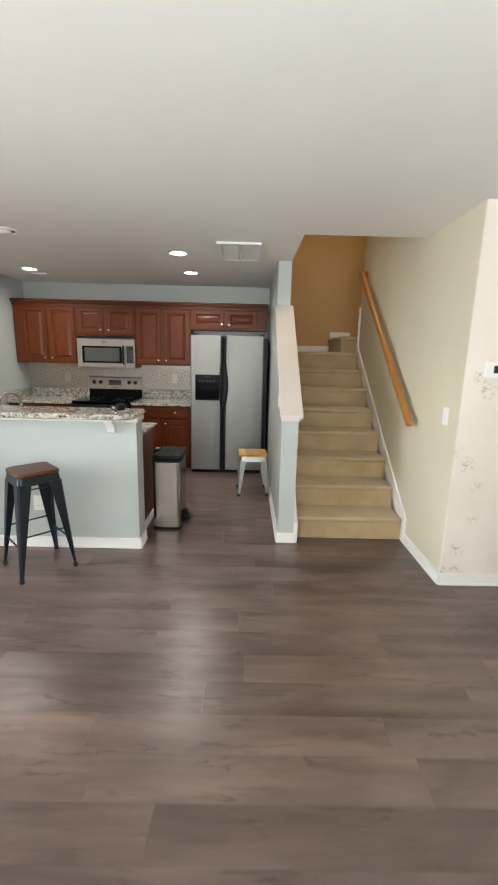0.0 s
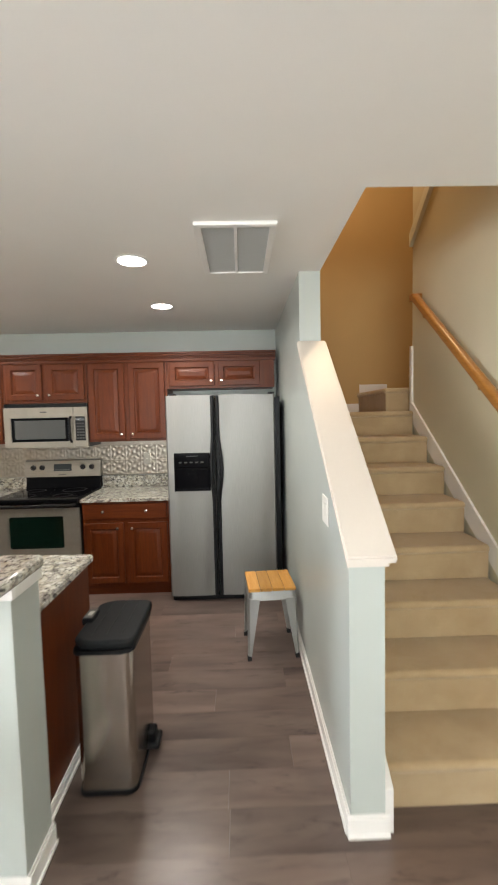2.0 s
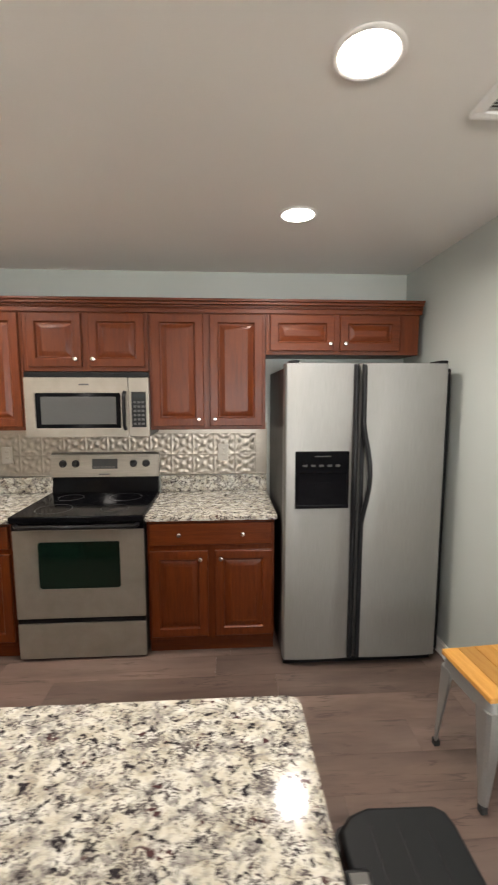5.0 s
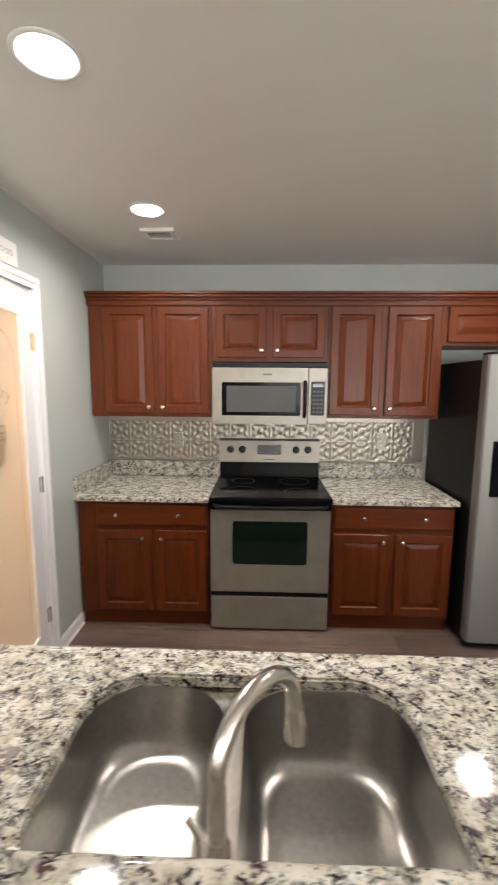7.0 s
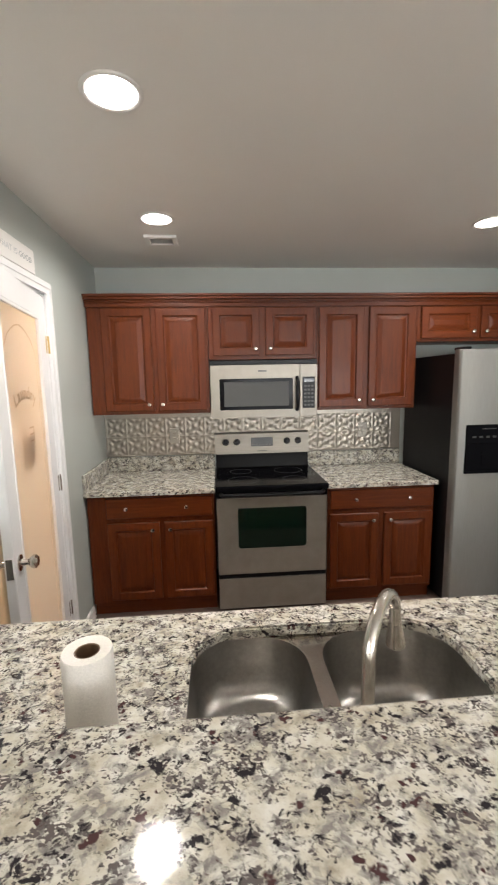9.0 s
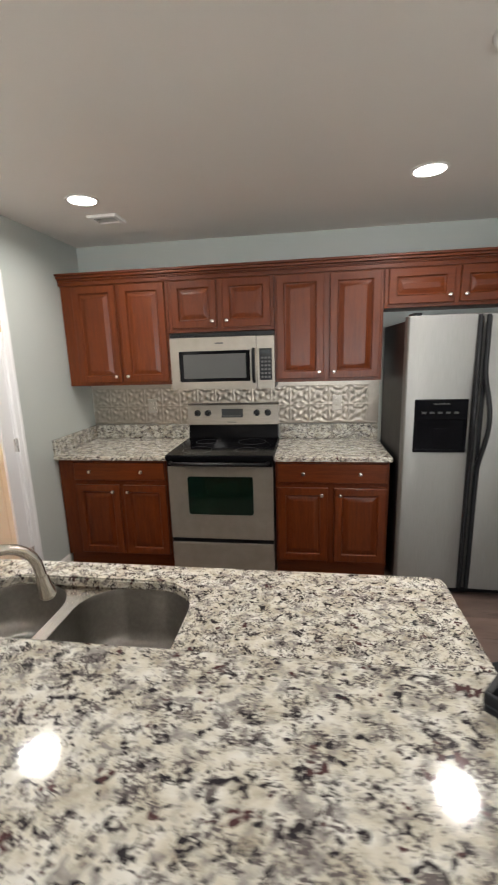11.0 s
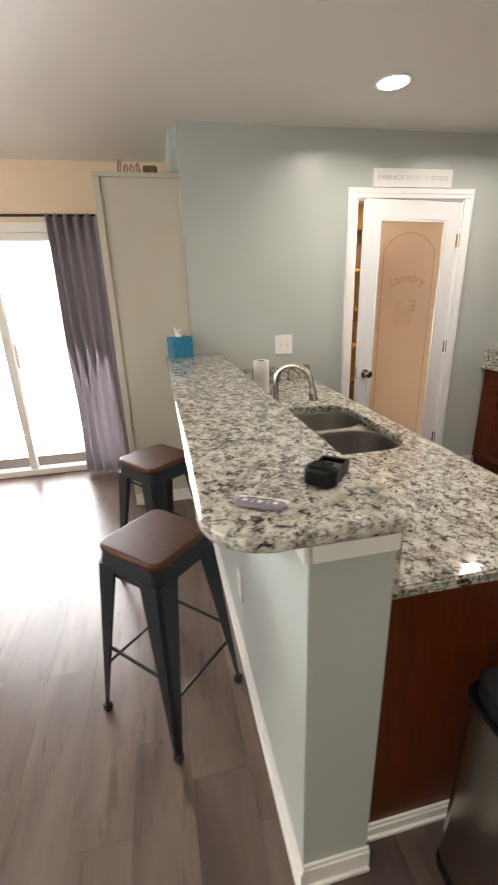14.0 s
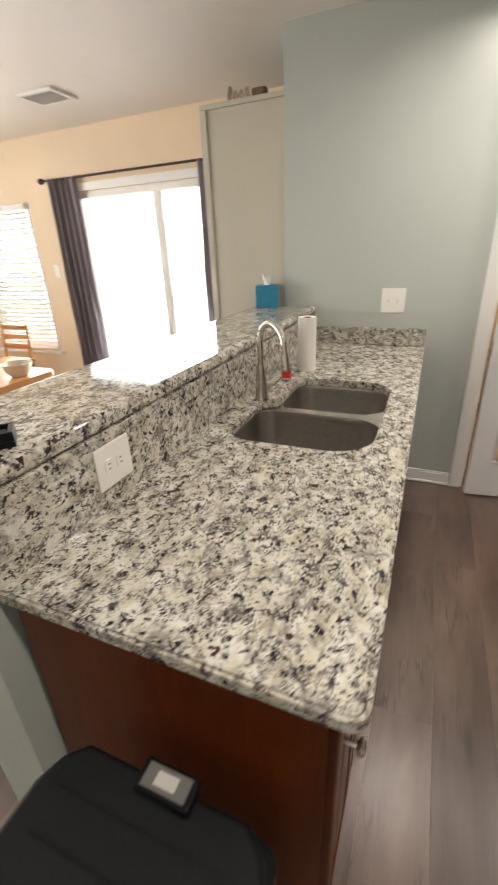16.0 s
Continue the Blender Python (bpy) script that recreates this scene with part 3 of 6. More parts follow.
setting("closet_corner_trim", fresh(lambda bm: box(bm, (-0.927, 4.436, 0.09), (-0.912, 4.475, 2.13), 0.003)), M_CLOSET, "narrow painted trim on the closet edge", "trim")
setting("closet_upper_wall", B((DX - 0.12, 4.90, 2.156), (-1.02, 4.943, ROOM_TOP)), M_SAGE, "sage wall above the closet box", "wall")
setting("closet_upper_side", B((DX - 0.12, 4.44, 2.13), (DX, 4.90, ROOM_TOP)), M_YELLOW, "yellow wall beside the closet top", "wall")
setting("ceiling", fresh(
    lambda bm: box(bm, (DX - 0.12, 0.1, ROOM_TOP), (6.62, 5.30, ROOM_TOP + 0.3)),
    lambda bm: box(bm, (-2.72, 5.30, ROOM_TOP), (HX1, 8.12, ROOM_TOP + 0.3))), M_CEIL, "smooth off-white ceiling", "ceiling")
setting("ceiling_upper", B((HX0, 5.24, TOP2), (5.2, 8.12, TOP2 + 0.1)), M_CEIL, "off-white ceiling over the stairs", "ceiling")
setting("ground", fresh(lambda bm: box(bm, (-300, -300, -0.35), (300, 300, -0.30))), M_CONCRETE, "flat ground outside", "ground")
setting("backdrop_west", B((-2.45, 0.1, -0.3), (-2.40, 4.4, 3.2)), M_OUTSIDE, "overexposed daylight outside the sliding door", "backdrop")

# half wall with its sloping cap


def slope_prism(bm, pts, x0, x1):
    a = [bm.verts.new((x0, y, z)) for y, z in pts]
    b = [bm.verts.new((x1, y, z)) for y, z in pts]
    n = len(pts)
    bm.faces.new(a)
    bm.faces.new(b[::-1])
    for i in range(n):
        bm.faces.new((a[i], b[i], b[(i + 1) % n], a[(i + 1) % n]))
    bmesh.ops.recalc_face_normals(bm, faces=bm.faces)


setting("half_wall", fresh(lambda bm: slope_prism(bm, [(5.10, 0), (6.215, 0), (6.215, 1.965), (5.10, 1.045)], HX0, HX1)), M_SAGE, "sage half wall rising beside the stairs", "wall")


def cap_mesh():
    bm = fresh(lambda b: slope_prism(b, [(5.055, 1.035), (5.055, 1.062), (6.212, 2.004), (6.212, 1.968)], HX0 - 0.02, HX1 + 0.03))
    bmesh.ops.bevel(bm, geom=list(bm.edges), offset=0.006, segments=2, affect="EDGES")
    slope_prism(bm, [(5.085, 1.018), (5.085, 1.036), (6.212, 1.966), (6.212, 1.948)], HX0 - 0.010, HX1 + 0.010)
    return bm


setting("half_wall_cap", cap_mesh(), M_CAP, "ivory painted sloping wooden cap on the half wall", "trim")

# baseboards: board with a rounded top bead


def baseboard(name, p, q, out, h=0.085, lift=0.0):
    """Along p to q on the floor, standing out to the side `out`."""
    (x0, y0), (x1, y1) = p, q
    ox, oy = out
    bm = bmesh.new()
    box(bm, (x0, y0, lift), (x1 + ox * 0.012, y1 + oy * 0.012, lift + h - 0.012), 0.002)
    box(bm, (x0, y0, lift + h - 0.012), (x1 + ox * 0.008, y1 + oy * 0.008, lift + h), 0.003)
    box(bm, (x0, y0, lift), (x1 + ox * 0.02, y1 + oy * 0.02, lift + 0.016), 0.005)
    return setting(name, bm, M_TRIM, "white painted wooden baseboard", "baseboard")


baseboard("baseboard_west_a", (WX, 6.958), (WX, 7.27), (1, 0))
baseboard("baseboard_west_b", (WX, 5.76), (WX, 6.02), (1, 0))
baseboard("baseboard_half_wall", (HX0, 5.101), (HX0, BY), (-1, 0))
baseboard("baseboard_half_wall_end", (HX0 - 0.014, 5.10), (HX1 + 0.016, 5.10), (0, -1))
baseboard("baseboard_stair_wall", (SX, 4.49), (SX, 5.14), (-1, 0))
baseboard("baseboard_living_north", (SX - 0.012, 4.498), (6.5, 4.498), (0, -1))
baseboard("baseboard_closet", (-0.925, 4.436), (-0.925, 4.94), (1, 0), 0.09)
baseboard("baseboard_bar_front", (-0.905, 4.94), (1.392, 4.94), (0, -1))
baseboard("baseboard_bar_end", (1.375, 4.941), (1.375, 5.122), (1, 0))
baseboard("baseboard_cabinet_end", (1.318, 5.144), (1.318, 5.70), (1, 0), 0.055)
baseboard("baseboard_dining", (DX, 0.22), (DX, 2.55), (1, 0))
baseboard("baseboard_landing", (HX1 + 0.006, 8.006), (3.37, 8.006), (0, -1), 0.09, 1.568)
baseboard("baseboard_winder", (3.35, 8.006), (SX + 0.1, 8.006), (0, -1), 0.12, 1.735)

# stairs
WINDER = 0.74
RISE, RUN, FIRST = 0.196, 0.267, 5.2
stairs = thing("stairs", pose(HX1, FIRST, 0), "tan carpeted stairs rising between two walls", "stairs", "", "structure")
for i in range(8):
    y0, z1 = i * RUN, (i + 1) * RISE
    depth = RUN + 0.02 if i < 7 else 8.0 - FIRST - y0
    bm = bmesh.new()
    box(bm, (0.034, y0, max(0.0, z1 - RISE - 0.04) if i else 0.0), (SX - HX1 - 0.016, y0 + depth, z1 - 0.03), 0.004)
    box(bm, (0.034, y0 - 0.022, z1 - 0.045), (SX - HX1 - 0.016, y0 + depth, z1), 0.02, 4)
    part("step", bm, M_CARPET, stairs)
LANDING = 8 * RISE
for i in range(5):
    bm = bmesh.new()
    box(bm, (WINDER if i == 0 else 1.02 + 0.26 * i, 7.19 - FIRST, LANDING - 0.12), (2.4, 8.0 - FIRST, LANDING + RISE * (i + 1) - 0.03), 0.004)
    box(bm, ((WINDER if i == 0 else 1.02 + 0.26 * i) - 0.02, 7.17 - FIRST, LANDING + RISE * (i + 1) - 0.045), (2.4, 8.0 - FIRST, LANDING + RISE * (i + 1)), 0.02, 4)
    part("winder_step", bm, M_CARPET, stairs)
setting("stair_skirt", fresh(lambda bm: slope_prism(bm, [(5.14, 0.0), (5.14, 0.205), (7.12, 1.652), (7.12, 1.50), (5.3, 0.17), (5.3, 0.0)], SX - 0.016, SX)), M_TRIM, "white skirting board following the stairs", "trim")
setting("stair_skirt_riser", fresh(lambda bm: slope_prism(bm, [(5.104, 0.0), (5.104, 0.17), (7.2, 1.70), (7.2, 1.42), (5.3, 0.0)], HX1 + 0.0, HX1 + 0.033)), M_TRIM, "white skirting board on the inner stair wall", "trim")
setting("stair_corner_trim", B((SX - 0.02, 7.10, 1.56), (SX + 0.005, 7.135, 2.10), 0.004), M_TRIM, "white upright trim at the stair corner", "trim")
setting("upper_sloped_trim", fresh(lambda bm: slope_prism(bm, [(7.12, 2.90), (7.12, 3.0), (6.6, 3.40), (6.6, 3.30)], SX - 0.03, SX)), M_CREAM, "sloping painted trim high on the stair wall", "trim")

rail = thing("handrail", pose(SX - 0.066, 0, 0), "honey oak handrail on wall brackets beside the stairs", "handrail")
RB, RT = Vector((0, 5.11, 1.005)), Vector((0, 6.93, 2.452))
_dir = (RT - RB).normalized()
bm = bmesh.new()
box(bm, (-0.027, 0, -0.032), (0.027, (RT - RB).length, 0.032), 0.022, 4, Matrix.Translation(RB) @ pose(0, 0, 0, math.degrees(math.atan2(_dir.z, _dir.y))))
box(bm, (-0.022, 6.93, 2.425), (0.066, 6.985, 2.478), 0.008)
part("rail", bm, M_OAK, rail)
for f in (0.1, 0.52, 0.92):
    p = RB.lerp(RT, f)
    part("bracket", fresh(lambda b: tube(b, [(0, p.y, p.z - 0.03), (0.01, p.y, p.z - 0.075), (0.04, p.y, p.z - 0.085), (0.066, p.y, p.z - 0.085)], 0.007, 8), lambda b: lathe(b, [(0.03, 0.056), (0.03, 0.066)], (0, p.y, p.z - 0.085), 14, "x")), M_BRASS, rail, "small brass bracket")

# bar: painted low wall, granite bar top, lower counter
setting("bar_wall", B((WX, 4.94, 0), (1.375, 5.116, 1.043)), M_SAGE, "sage painted half-height wall under the bar", "wall")
setting("bar_trim", fresh(lambda bm: box(bm, (WX, 4.925, 1.005), (1.39, 4.94, 1.043), 0.004), lambda bm: box(bm, (1.375, 4.941, 1.005), (1.39, 5.116, 1.043), 0.004)), M_TRIM, "white trim under the granite bar top", "trim")
bar = tagged(part("bar_counter", fresh(lambda bm: soft_slab(bm, rounded(WX, 4.752, 1.402, 5.134, (0, 0.125, 0.035, 0), 10), 1.044, 1.086, 0.0165, 5)), M_GRANITE, None), "speckled cream and black granite raised bar", "countertop")


def holed_slab(outer, holes, z0, z1, bevel):
    """A slab with an outline and one or more holes through it."""
    bm = bmesh.new()
    loops = []
    for pts in (outer, *holes):
        vs = [bm.verts.new((x, y, z1)) for x, y in pts]
        loops.append([bm.edges.new((vs[i], vs[(i + 1) % len(vs)])) for i in range(len(vs))])
    bmesh.ops.triangle_fill(bm, edges=[e for loop in loops for e in loop], use_beauty=True)
    for f in bm.faces:
        if f.normal.z < 0:
            f.normal_flip()
    got = bmesh.ops.extrude_face_region(bm, geom=list(bm.faces))
    for v in [g for g in got["geom"] if isinstance(g, bmesh.types.BMVert)]:
        v.co.z = z0
    bmesh.ops.recalc_face_normals(bm, faces=bm.faces)
    rim = [e for e in bm.edges if len(e.link_faces) == 2 and e.calc_face_angle(0) > 1.2 and abs(e.verts[0].co.z - e.verts[1].co.z) < 1e-6]
    bmesh.ops.bevel(bm, geom=rim, offset=bevel, segments=2, affect="EDGES")
    return bm


def filleted(points, radii, seg=6):
    """An outline (anticlockwise) with its corners rounded."""
    out = []
    for i, (p, q) in enumerate(zip(points, radii)):
        p, a, b = Vector(p), Vector(points[i - 1]), Vector(points[(i + 1) % len(points)])
        u, w = (a - p).normalized(), (b - p).normalized()
        half = u.angle(w) / 2
        cut = q / math.tan(half)
        mid = p + (u + w).normalized() * (q / math.sin(half))
        s0, s1 = p + u * cut - mid, p + w * cut - mid
        for k in range(seg + 1):
            d = s0.lerp(s1, k / seg).normalized() * q
            out.append(tuple(mid + d))
    return out


LOW = 0.868
SINK = filleted([(-0.115, 5.275), (0.195, 5.275), (0.235, 5.217), (0.592, 5.217), (0.592, 5.675), (-0.115, 5.675)], (0.07, 0.03, 0.04, 0.09, 0.13, 0.13))
tagged(part("sink_counter", holed_slab(rounded(WX, 5.118, 1.335, 5.778, (0, 0.01, 0.03, 0)), [SINK], LOW - 0.034, LOW, 0.006), M_GRANITE, None), "speckled granite sink counter below the bar", "countertop")
tagged(part("bar_backsplash", B((WX, 5.118, LOW + 0.001), (1.362, 5.137, 1.043), 0.002), M_GRANITE, None), "upright granite splash between counter and bar", "backsplash")
tagged(part("counter_side_splash", B((WX + 0.001, 5.139, LOW + 0.001), (WX + 0.02, 5.775, LOW + 0.1), 0.003), M_GRANITE, None), "short granite splash on the sage wall", "backsplash")

# corbel under the bar
corbel = thing("corbel", pose(1.17, 4.94, 0.922), "white scrolled wooden corbel under the bar top", "corbel")
part("bracket", fresh(lambda bm: slope_prism(bm, [(0, 0), (0, 0.112), (-0.098, 0.112), (-0.102, 0.096), (-0.095, 0.086), (-0.078, 0.083), (-0.064, 0.073), (-0.055, 0.054), (-0.043, 0.043), (-0.037, 0.027), (-0.035, 0.012), (-0.025, 0.003), (-0.012, 0.0)], 0, 0.058)), M_TRIM, corbel)
part("plate", B((-0.008, -0.108, 0.106), (0.066, 0.0, 0.1205), 0.003), M_TRIM, corbel)

# ---- cabinets ----


def knob(parent, x, y, z, name="knob"):
    return part(name, fresh(lambda bm: lathe(bm, [(0.005, 0.0), (0.005, 0.012), (0.013, 0.016), (0.0145, 0.021), (0.012, 0.026), (0.006, 0.028)], (x, y, z), 14, "y")), M_NICKEL, parent, "satin nickel knob")


PANEL = [(0.0, 0.0), (0.0, 0.017), (0.004, 0.020), (0.050, 0.020), (0.053, 0.0175), (0.057, 0.009), (0.063, 0.0075), (0.067, 0.009), (0.094, 0.0185), (0.096, 0.019)]


def cab_door(parent, x, z, w, h, y, knob_at, name="door"):
    bm = bmesh.new()
    rings_panel(bm, w, h, PANEL)
    bmesh.ops.translate(bm, verts=bm.verts, vec=(x, y, z))
    d = part(name, bm, M_CHERRY if h > w * 0.75 else M_CHERRY_H, parent, "", 25)
    if knob_at:
        knob(d, knob_at[0], y - 0.02, knob_at[1])
    return d


def carcass(bm, w, d, z0, z1):
    box(bm, (0, 0, z0), (w, d, z1), 0.002)


def upper_cabinet(x0, x1, z0, z1, doors, group="upper cabinets"):
    """doors: (left, right, low, high, knob x) in world coordinates."""
    c = thing("upper_cabinet", pose(x0, 7.565, 0), "cherry wood wall cabinet with two raised panel doors", "cabinet", group)
    part("body", fresh(lambda bm: carcass(bm, x1 - x0, BY - 7.565, z0, z1)), M_CHERRY, c)
    for l, r, lo, hi, kx in doors:
        cab_door(c, l - x0, lo, r - l, hi - lo, 0.0, (kx - x0, lo + 0.045))
    return c


upper_cabinet(-0.895, -0.078, 1.345, 2.09, [(-0.80, -0.466, 1.368, 2.068, -0.497), (-0.434, -0.096, 1.368, 2.068, -0.405)])
upper_cabinet(-0.076, 0.688, 1.715, 2.09, [(-0.046, 0.282, 1.742, 2.068, 0.252), (0.326, 0.666, 1.742, 2.068, 0.356)])
upper_cabinet(0.690, 1.428, 1.345, 2.09, [(0.707, 1.032, 1.368, 2.068, 1.0), (1.072, 1.408, 1.368, 2.068, 1.103)])
upper_cabinet(1.430, 2.425, 1.822, 2.09, [(1.455, 1.868, 1.845, 2.068, 1.838), (1.905, 2.292, 1.845, 2.068, 1.937)])


def crown_mesh():
    bm = bmesh.new()
    for y, z0, z1 in ((7.553, 2.075, 2.102), (7.545, 2.112, 2.124), (7.530, 2.124, 2.142), (7.518, 2.142, 2.158)):
        box(bm, (WX + 0.002, y, z0), (2.44, BY, z1), 0.004)
    box(bm, (WX + 0.002, 7.553, 2.102), (2.435, BY, 2.112))
    return bm


crown = tagged(part("crown_molding", crown_mesh(), M_CHERRY_H, None), "stepped cherry crown molding with a rope bead", "molding", "", "structure")


def rope_mesh():
    verts, faces = [], []
    x = WX + 0.01
    while x < 2.43:
        b = len(verts)
        verts += [(x, 7.553, 2.1025), (x + 0.012, 7.553, 2.1025), (x + 0.018, 7.553, 2.1115), (x + 0.006, 7.553, 2.1115), (x + 0.004, 7.546, 2.104), (x + 0.012, 7.546, 2.104), (x + 0.014, 7.546, 2.110), (x + 0.006, 7.546, 2.110)]
        faces += [(b + 4, b + 5, b + 6, b + 7), (b, b + 1, b + 5, b + 4), (b + 1, b + 2, b + 6, b + 5), (b + 2, b + 3, b + 7, b + 6), (b + 3, b, b + 4, b + 7)]
        x += 0.02
    me = bpy.data.meshes.new("rope_bead")
    me.from_pydata(verts, [], faces)
    me.materials.append(M_CHERRY_H)
    return me


rope = tagged(new("rope_bead", rope_mesh()), "", "", "", "stuff")
rope.parent = crown


def base_cabinet(x0, x1, doors, drawer, knobs):
    c = thing("base_cabinet", pose(x0, 7.272, 0), "cherry wood base cabinet with one drawer and two doors", "cabinet", "base cabinets")
    part("body", fresh(lambda bm: carcass(bm, x1 - x0, BY - 7.272, 0.088, LOW - 0.032)), M_CHERRY, c)
    part("toe_kick", B((0.0, 0.03, 0.0), (x1 - x0, 0.1, 0.088)), M_CHERRY_H, c)
    bm = bmesh.new()
    rings_panel(bm, drawer[1] - drawer[0], 0.135, [(0, 0), (0, 0.015), (0.005, 0.02), (0.012, 0.0205)])
    bmesh.ops.translate(bm, verts=bm.verts, vec=(drawer[0] - x0, 0, 0.685))
    d = part("drawer", bm, M_CHERRY_H, c)
    for k in knobs:
        knob(d, k - x0, -0.0205, 0.755)
    for l, r, kx in doors:
        cab_door(c, l - x0, 0.115, r - l, 0.535, 0.0, (kx - x0, 0.605))


base_cabinet(-0.895, -0.068, [(-0.772, -0.434, -0.475), (-0.402, -0.082, -0.36)], (-0.772, -0.082), (-0.64, -0.25))
base_cabinet(0.702, 1.455, [(0.718, 1.058, 1.015), (1.10, 1.44, 1.135)], (0.718, 1.44), (0.892, 1.265))
for x0, x1, lab in ((WX, -0.06, "bare speckled granite counter between wall and range"), (0.697, 1.468, "speckled granite counter between range and fridge")):
    tagged(part("back_counter", fresh(lambda bm: prism(bm, rounded(x0, 7.235, x1, BY, 0.006, 2), LOW - 0.03, LOW + 0.002, 0.006, 2)), M_GRANITE, None), lab, "countertop")
    tagged(part("back_splash", B((x0, BY - 0.02, LOW + 0.003), (x1, BY, LOW + 0.117), 0.003), M_GRANITE, None), "low granite splash along the back wall", "backsplash")
tagged(part("side_splash", B((WX, 7.245, LOW + 0.003), (WX + 0.02, BY - 0.021, LOW + 0.117), 0.003), M_GRANITE, None), "low granite splash on the sage wall", "backsplash")

# sink cabinets under the low counter, doors to the kitchen side
for i, (x0, x1) in enumerate(((-0.2, 0.68), (0.682, 1.312))):
    c = thing("sink_cabinet" if i == 0 else "island_cabinet", pose(x0, 5.135, 0), "cherry wood base cabinet under the sink counter", "cabinet", "island cabinets")
    w = x1 - x0
    bm = bmesh.new()
    box(bm, (0, 0, 0.088), (0.018, 0.585, LOW - 0.036), 0.001)
    box(bm, (w - 0.018, 0, 0.088), (w, 0.585, LOW - 0.036), 0.001)
    box(bm, (0.018, 0, 0.088), (w - 0.018, 0.585, 0.106))
    box(bm, (0.018, 0.565, 0.79), (w - 0.018, 0.585, LOW - 0.036))
    part("body", bm, M_CHERRY, c)
    part("toe_kick", B((0, 0.45, 0), (w, 0.53, 0.088)), M_CHERRY_H, c)
    for k in range(2):
        dw = w / 2 - 0.03
        bm = bmesh.new()
        rings_panel(bm, dw, 0.66, PANEL)
        bmesh.ops.transform(bm, matrix=pose(0.02 + dw + k * (w / 2) - 0.0, 0.586, 0.115, 0, 0, 180), verts=bm.verts)
        d = part("door", bm, M_CHERRY, c, "", 25)
        kx = (w / 2 - 0.05) if k == 0 else (w / 2 + 0.05)
        if i == 1 and k == 1:
            kx = w - 0.07
        part("knob", fresh(lambda b: lathe(b, [(0.005, 0.012), (0.005, -0.012), (0.013, -0.016), (0.0145, -0.021), (0.012, -0.026), (0.006, -0.028)], (kx, 0.606 + (0.008 if kx > w - 0.1 else 0.0), 0.665 if kx > w - 0.1 else 0.735), 14, "y")), M_NICKEL, d)
tagged(part("dishwasher_panel", B((WX + 0.03, 5.135, 0.03), (-0.205, 5.74, LOW - 0.036), 0.006), M_BLACK, None), "black built-in dishwasher under the counter", "dishwasher")
tagged(part("cabinet_end_panel", B((1.312, 5.135, 0.0), (1.318, 5.725, LOW - 0.035), 0.001), M_CHERRY, None), "cherry wood end panel of the island", "panel", "", "structure")

# sink: two bowls with a bridge, drains


def bowl(x0, x1, y0, y1, r, depth):
    bm = bmesh.new()
    prof = [(0.0, LOW - 0.036), (0.004, LOW - 0.05), (0.012, LOW - depth + 0.05), (0.028, LOW - depth + 0.014), (0.06, LOW - depth)]
    loops = []
    for inset, z in prof:
        loops.append([bm.verts.new((x, y, z)) for x, y in rounded(x0 + inset, y0 + inset, x1 - inset, y1 - inset, tuple(max(0.012, q - inset * 0.5) for q in r), 6)])
    n = len(loops[0])
    for a, b in zip(loops, loops[1:]):
        for i in range(n):
            bm.faces.new((a[i], a[(i + 1) % n], b[(i + 1) % n], b[i]))
    bm.faces.new(loops[-1])
    bmesh.ops.recalc_face_normals(bm, faces=bm.faces)
    for f in bm.faces:
        f.normal_flip()
    return bm


sink = thing("kitchen_sink", pose(0, 0, 0), "stainless steel double bowl undermount sink, empty", "sink")
BOWLS = ((-0.121, 0.190, 5.269, 5.681, (0.07, 0.05, 0.115, 0.125), 0.19), (0.232, 0.598, 5.211, 5.681, (0.06, 0.095, 0.125, 0.115), 0.22))
part("left_bowl", bowl(*BOWLS[0]), M_SINK, sink, "", 60)
part("right_bowl", bowl(*BOWLS[1]), M_SINK, sink, "", 60)
part("deck", holed_slab(rounded(-0.14, 5.195, 0.62, 5.70, (0.02, 0.09, 0.12, 0.12), 7), [rounded(x0, y0, x1, y1, q, 6) for x0, x1, y0, y1, q, _ in BOWLS], LOW - 0.0385, LOW - 0.0352, 0.001), M_NICKEL, sink, "satin steel rim and flared bridge")
for dx, dz in ((0.02, 0.19), (0.415, 0.22)):
    part("drain", fresh(lambda bm: lathe(bm, [(0.045, 0.0), (0.045, 0.004), (0.036, 0.005), (0.03, 0.002), (0.01, 0.002)], (dx, 5.40, LOW - dz + 0.001), 20)), M_NICKEL, sink)

faucet = thing("faucet", pose(0.214, 5.208, LOW), "brushed nickel gooseneck faucet with pull-down head", "faucet")
part("base", fresh(lambda bm: lathe(bm, [(0.030, 0.0), (0.030, 0.006), (0.025, 0.012), (0.022, 0.06), (0.018, 0.125), (0.0135, 0.14)], (0, 0, 0), 20)), M_NICKEL, faucet)
_arc = [(0, 0, 0.12), (0, 0, 0.17)] + [(0.051 * (1 - math.cos(k)), 0.064 - 0.064 * math.cos(k), 0.225 + 0.075 * math.sin(k)) for k in (math.pi * j / 12 for j in range(13))] + [(0.104, 0.131, 0.205)]
part("neck", fresh(lambda bm: tube(bm, _arc, 0.0118, 14)), M_NICKEL, faucet)
part("spray_head", fresh(lambda bm: tube(bm, [(0.104, 0.131, 0.21), (0.105, 0.132, 0.195), (0.109, 0.136, 0.158), (0.109, 0.136, 0.152)], [0.0135, 0.0145, 0.02, 0.017], 14)), M_NICKEL, faucet)
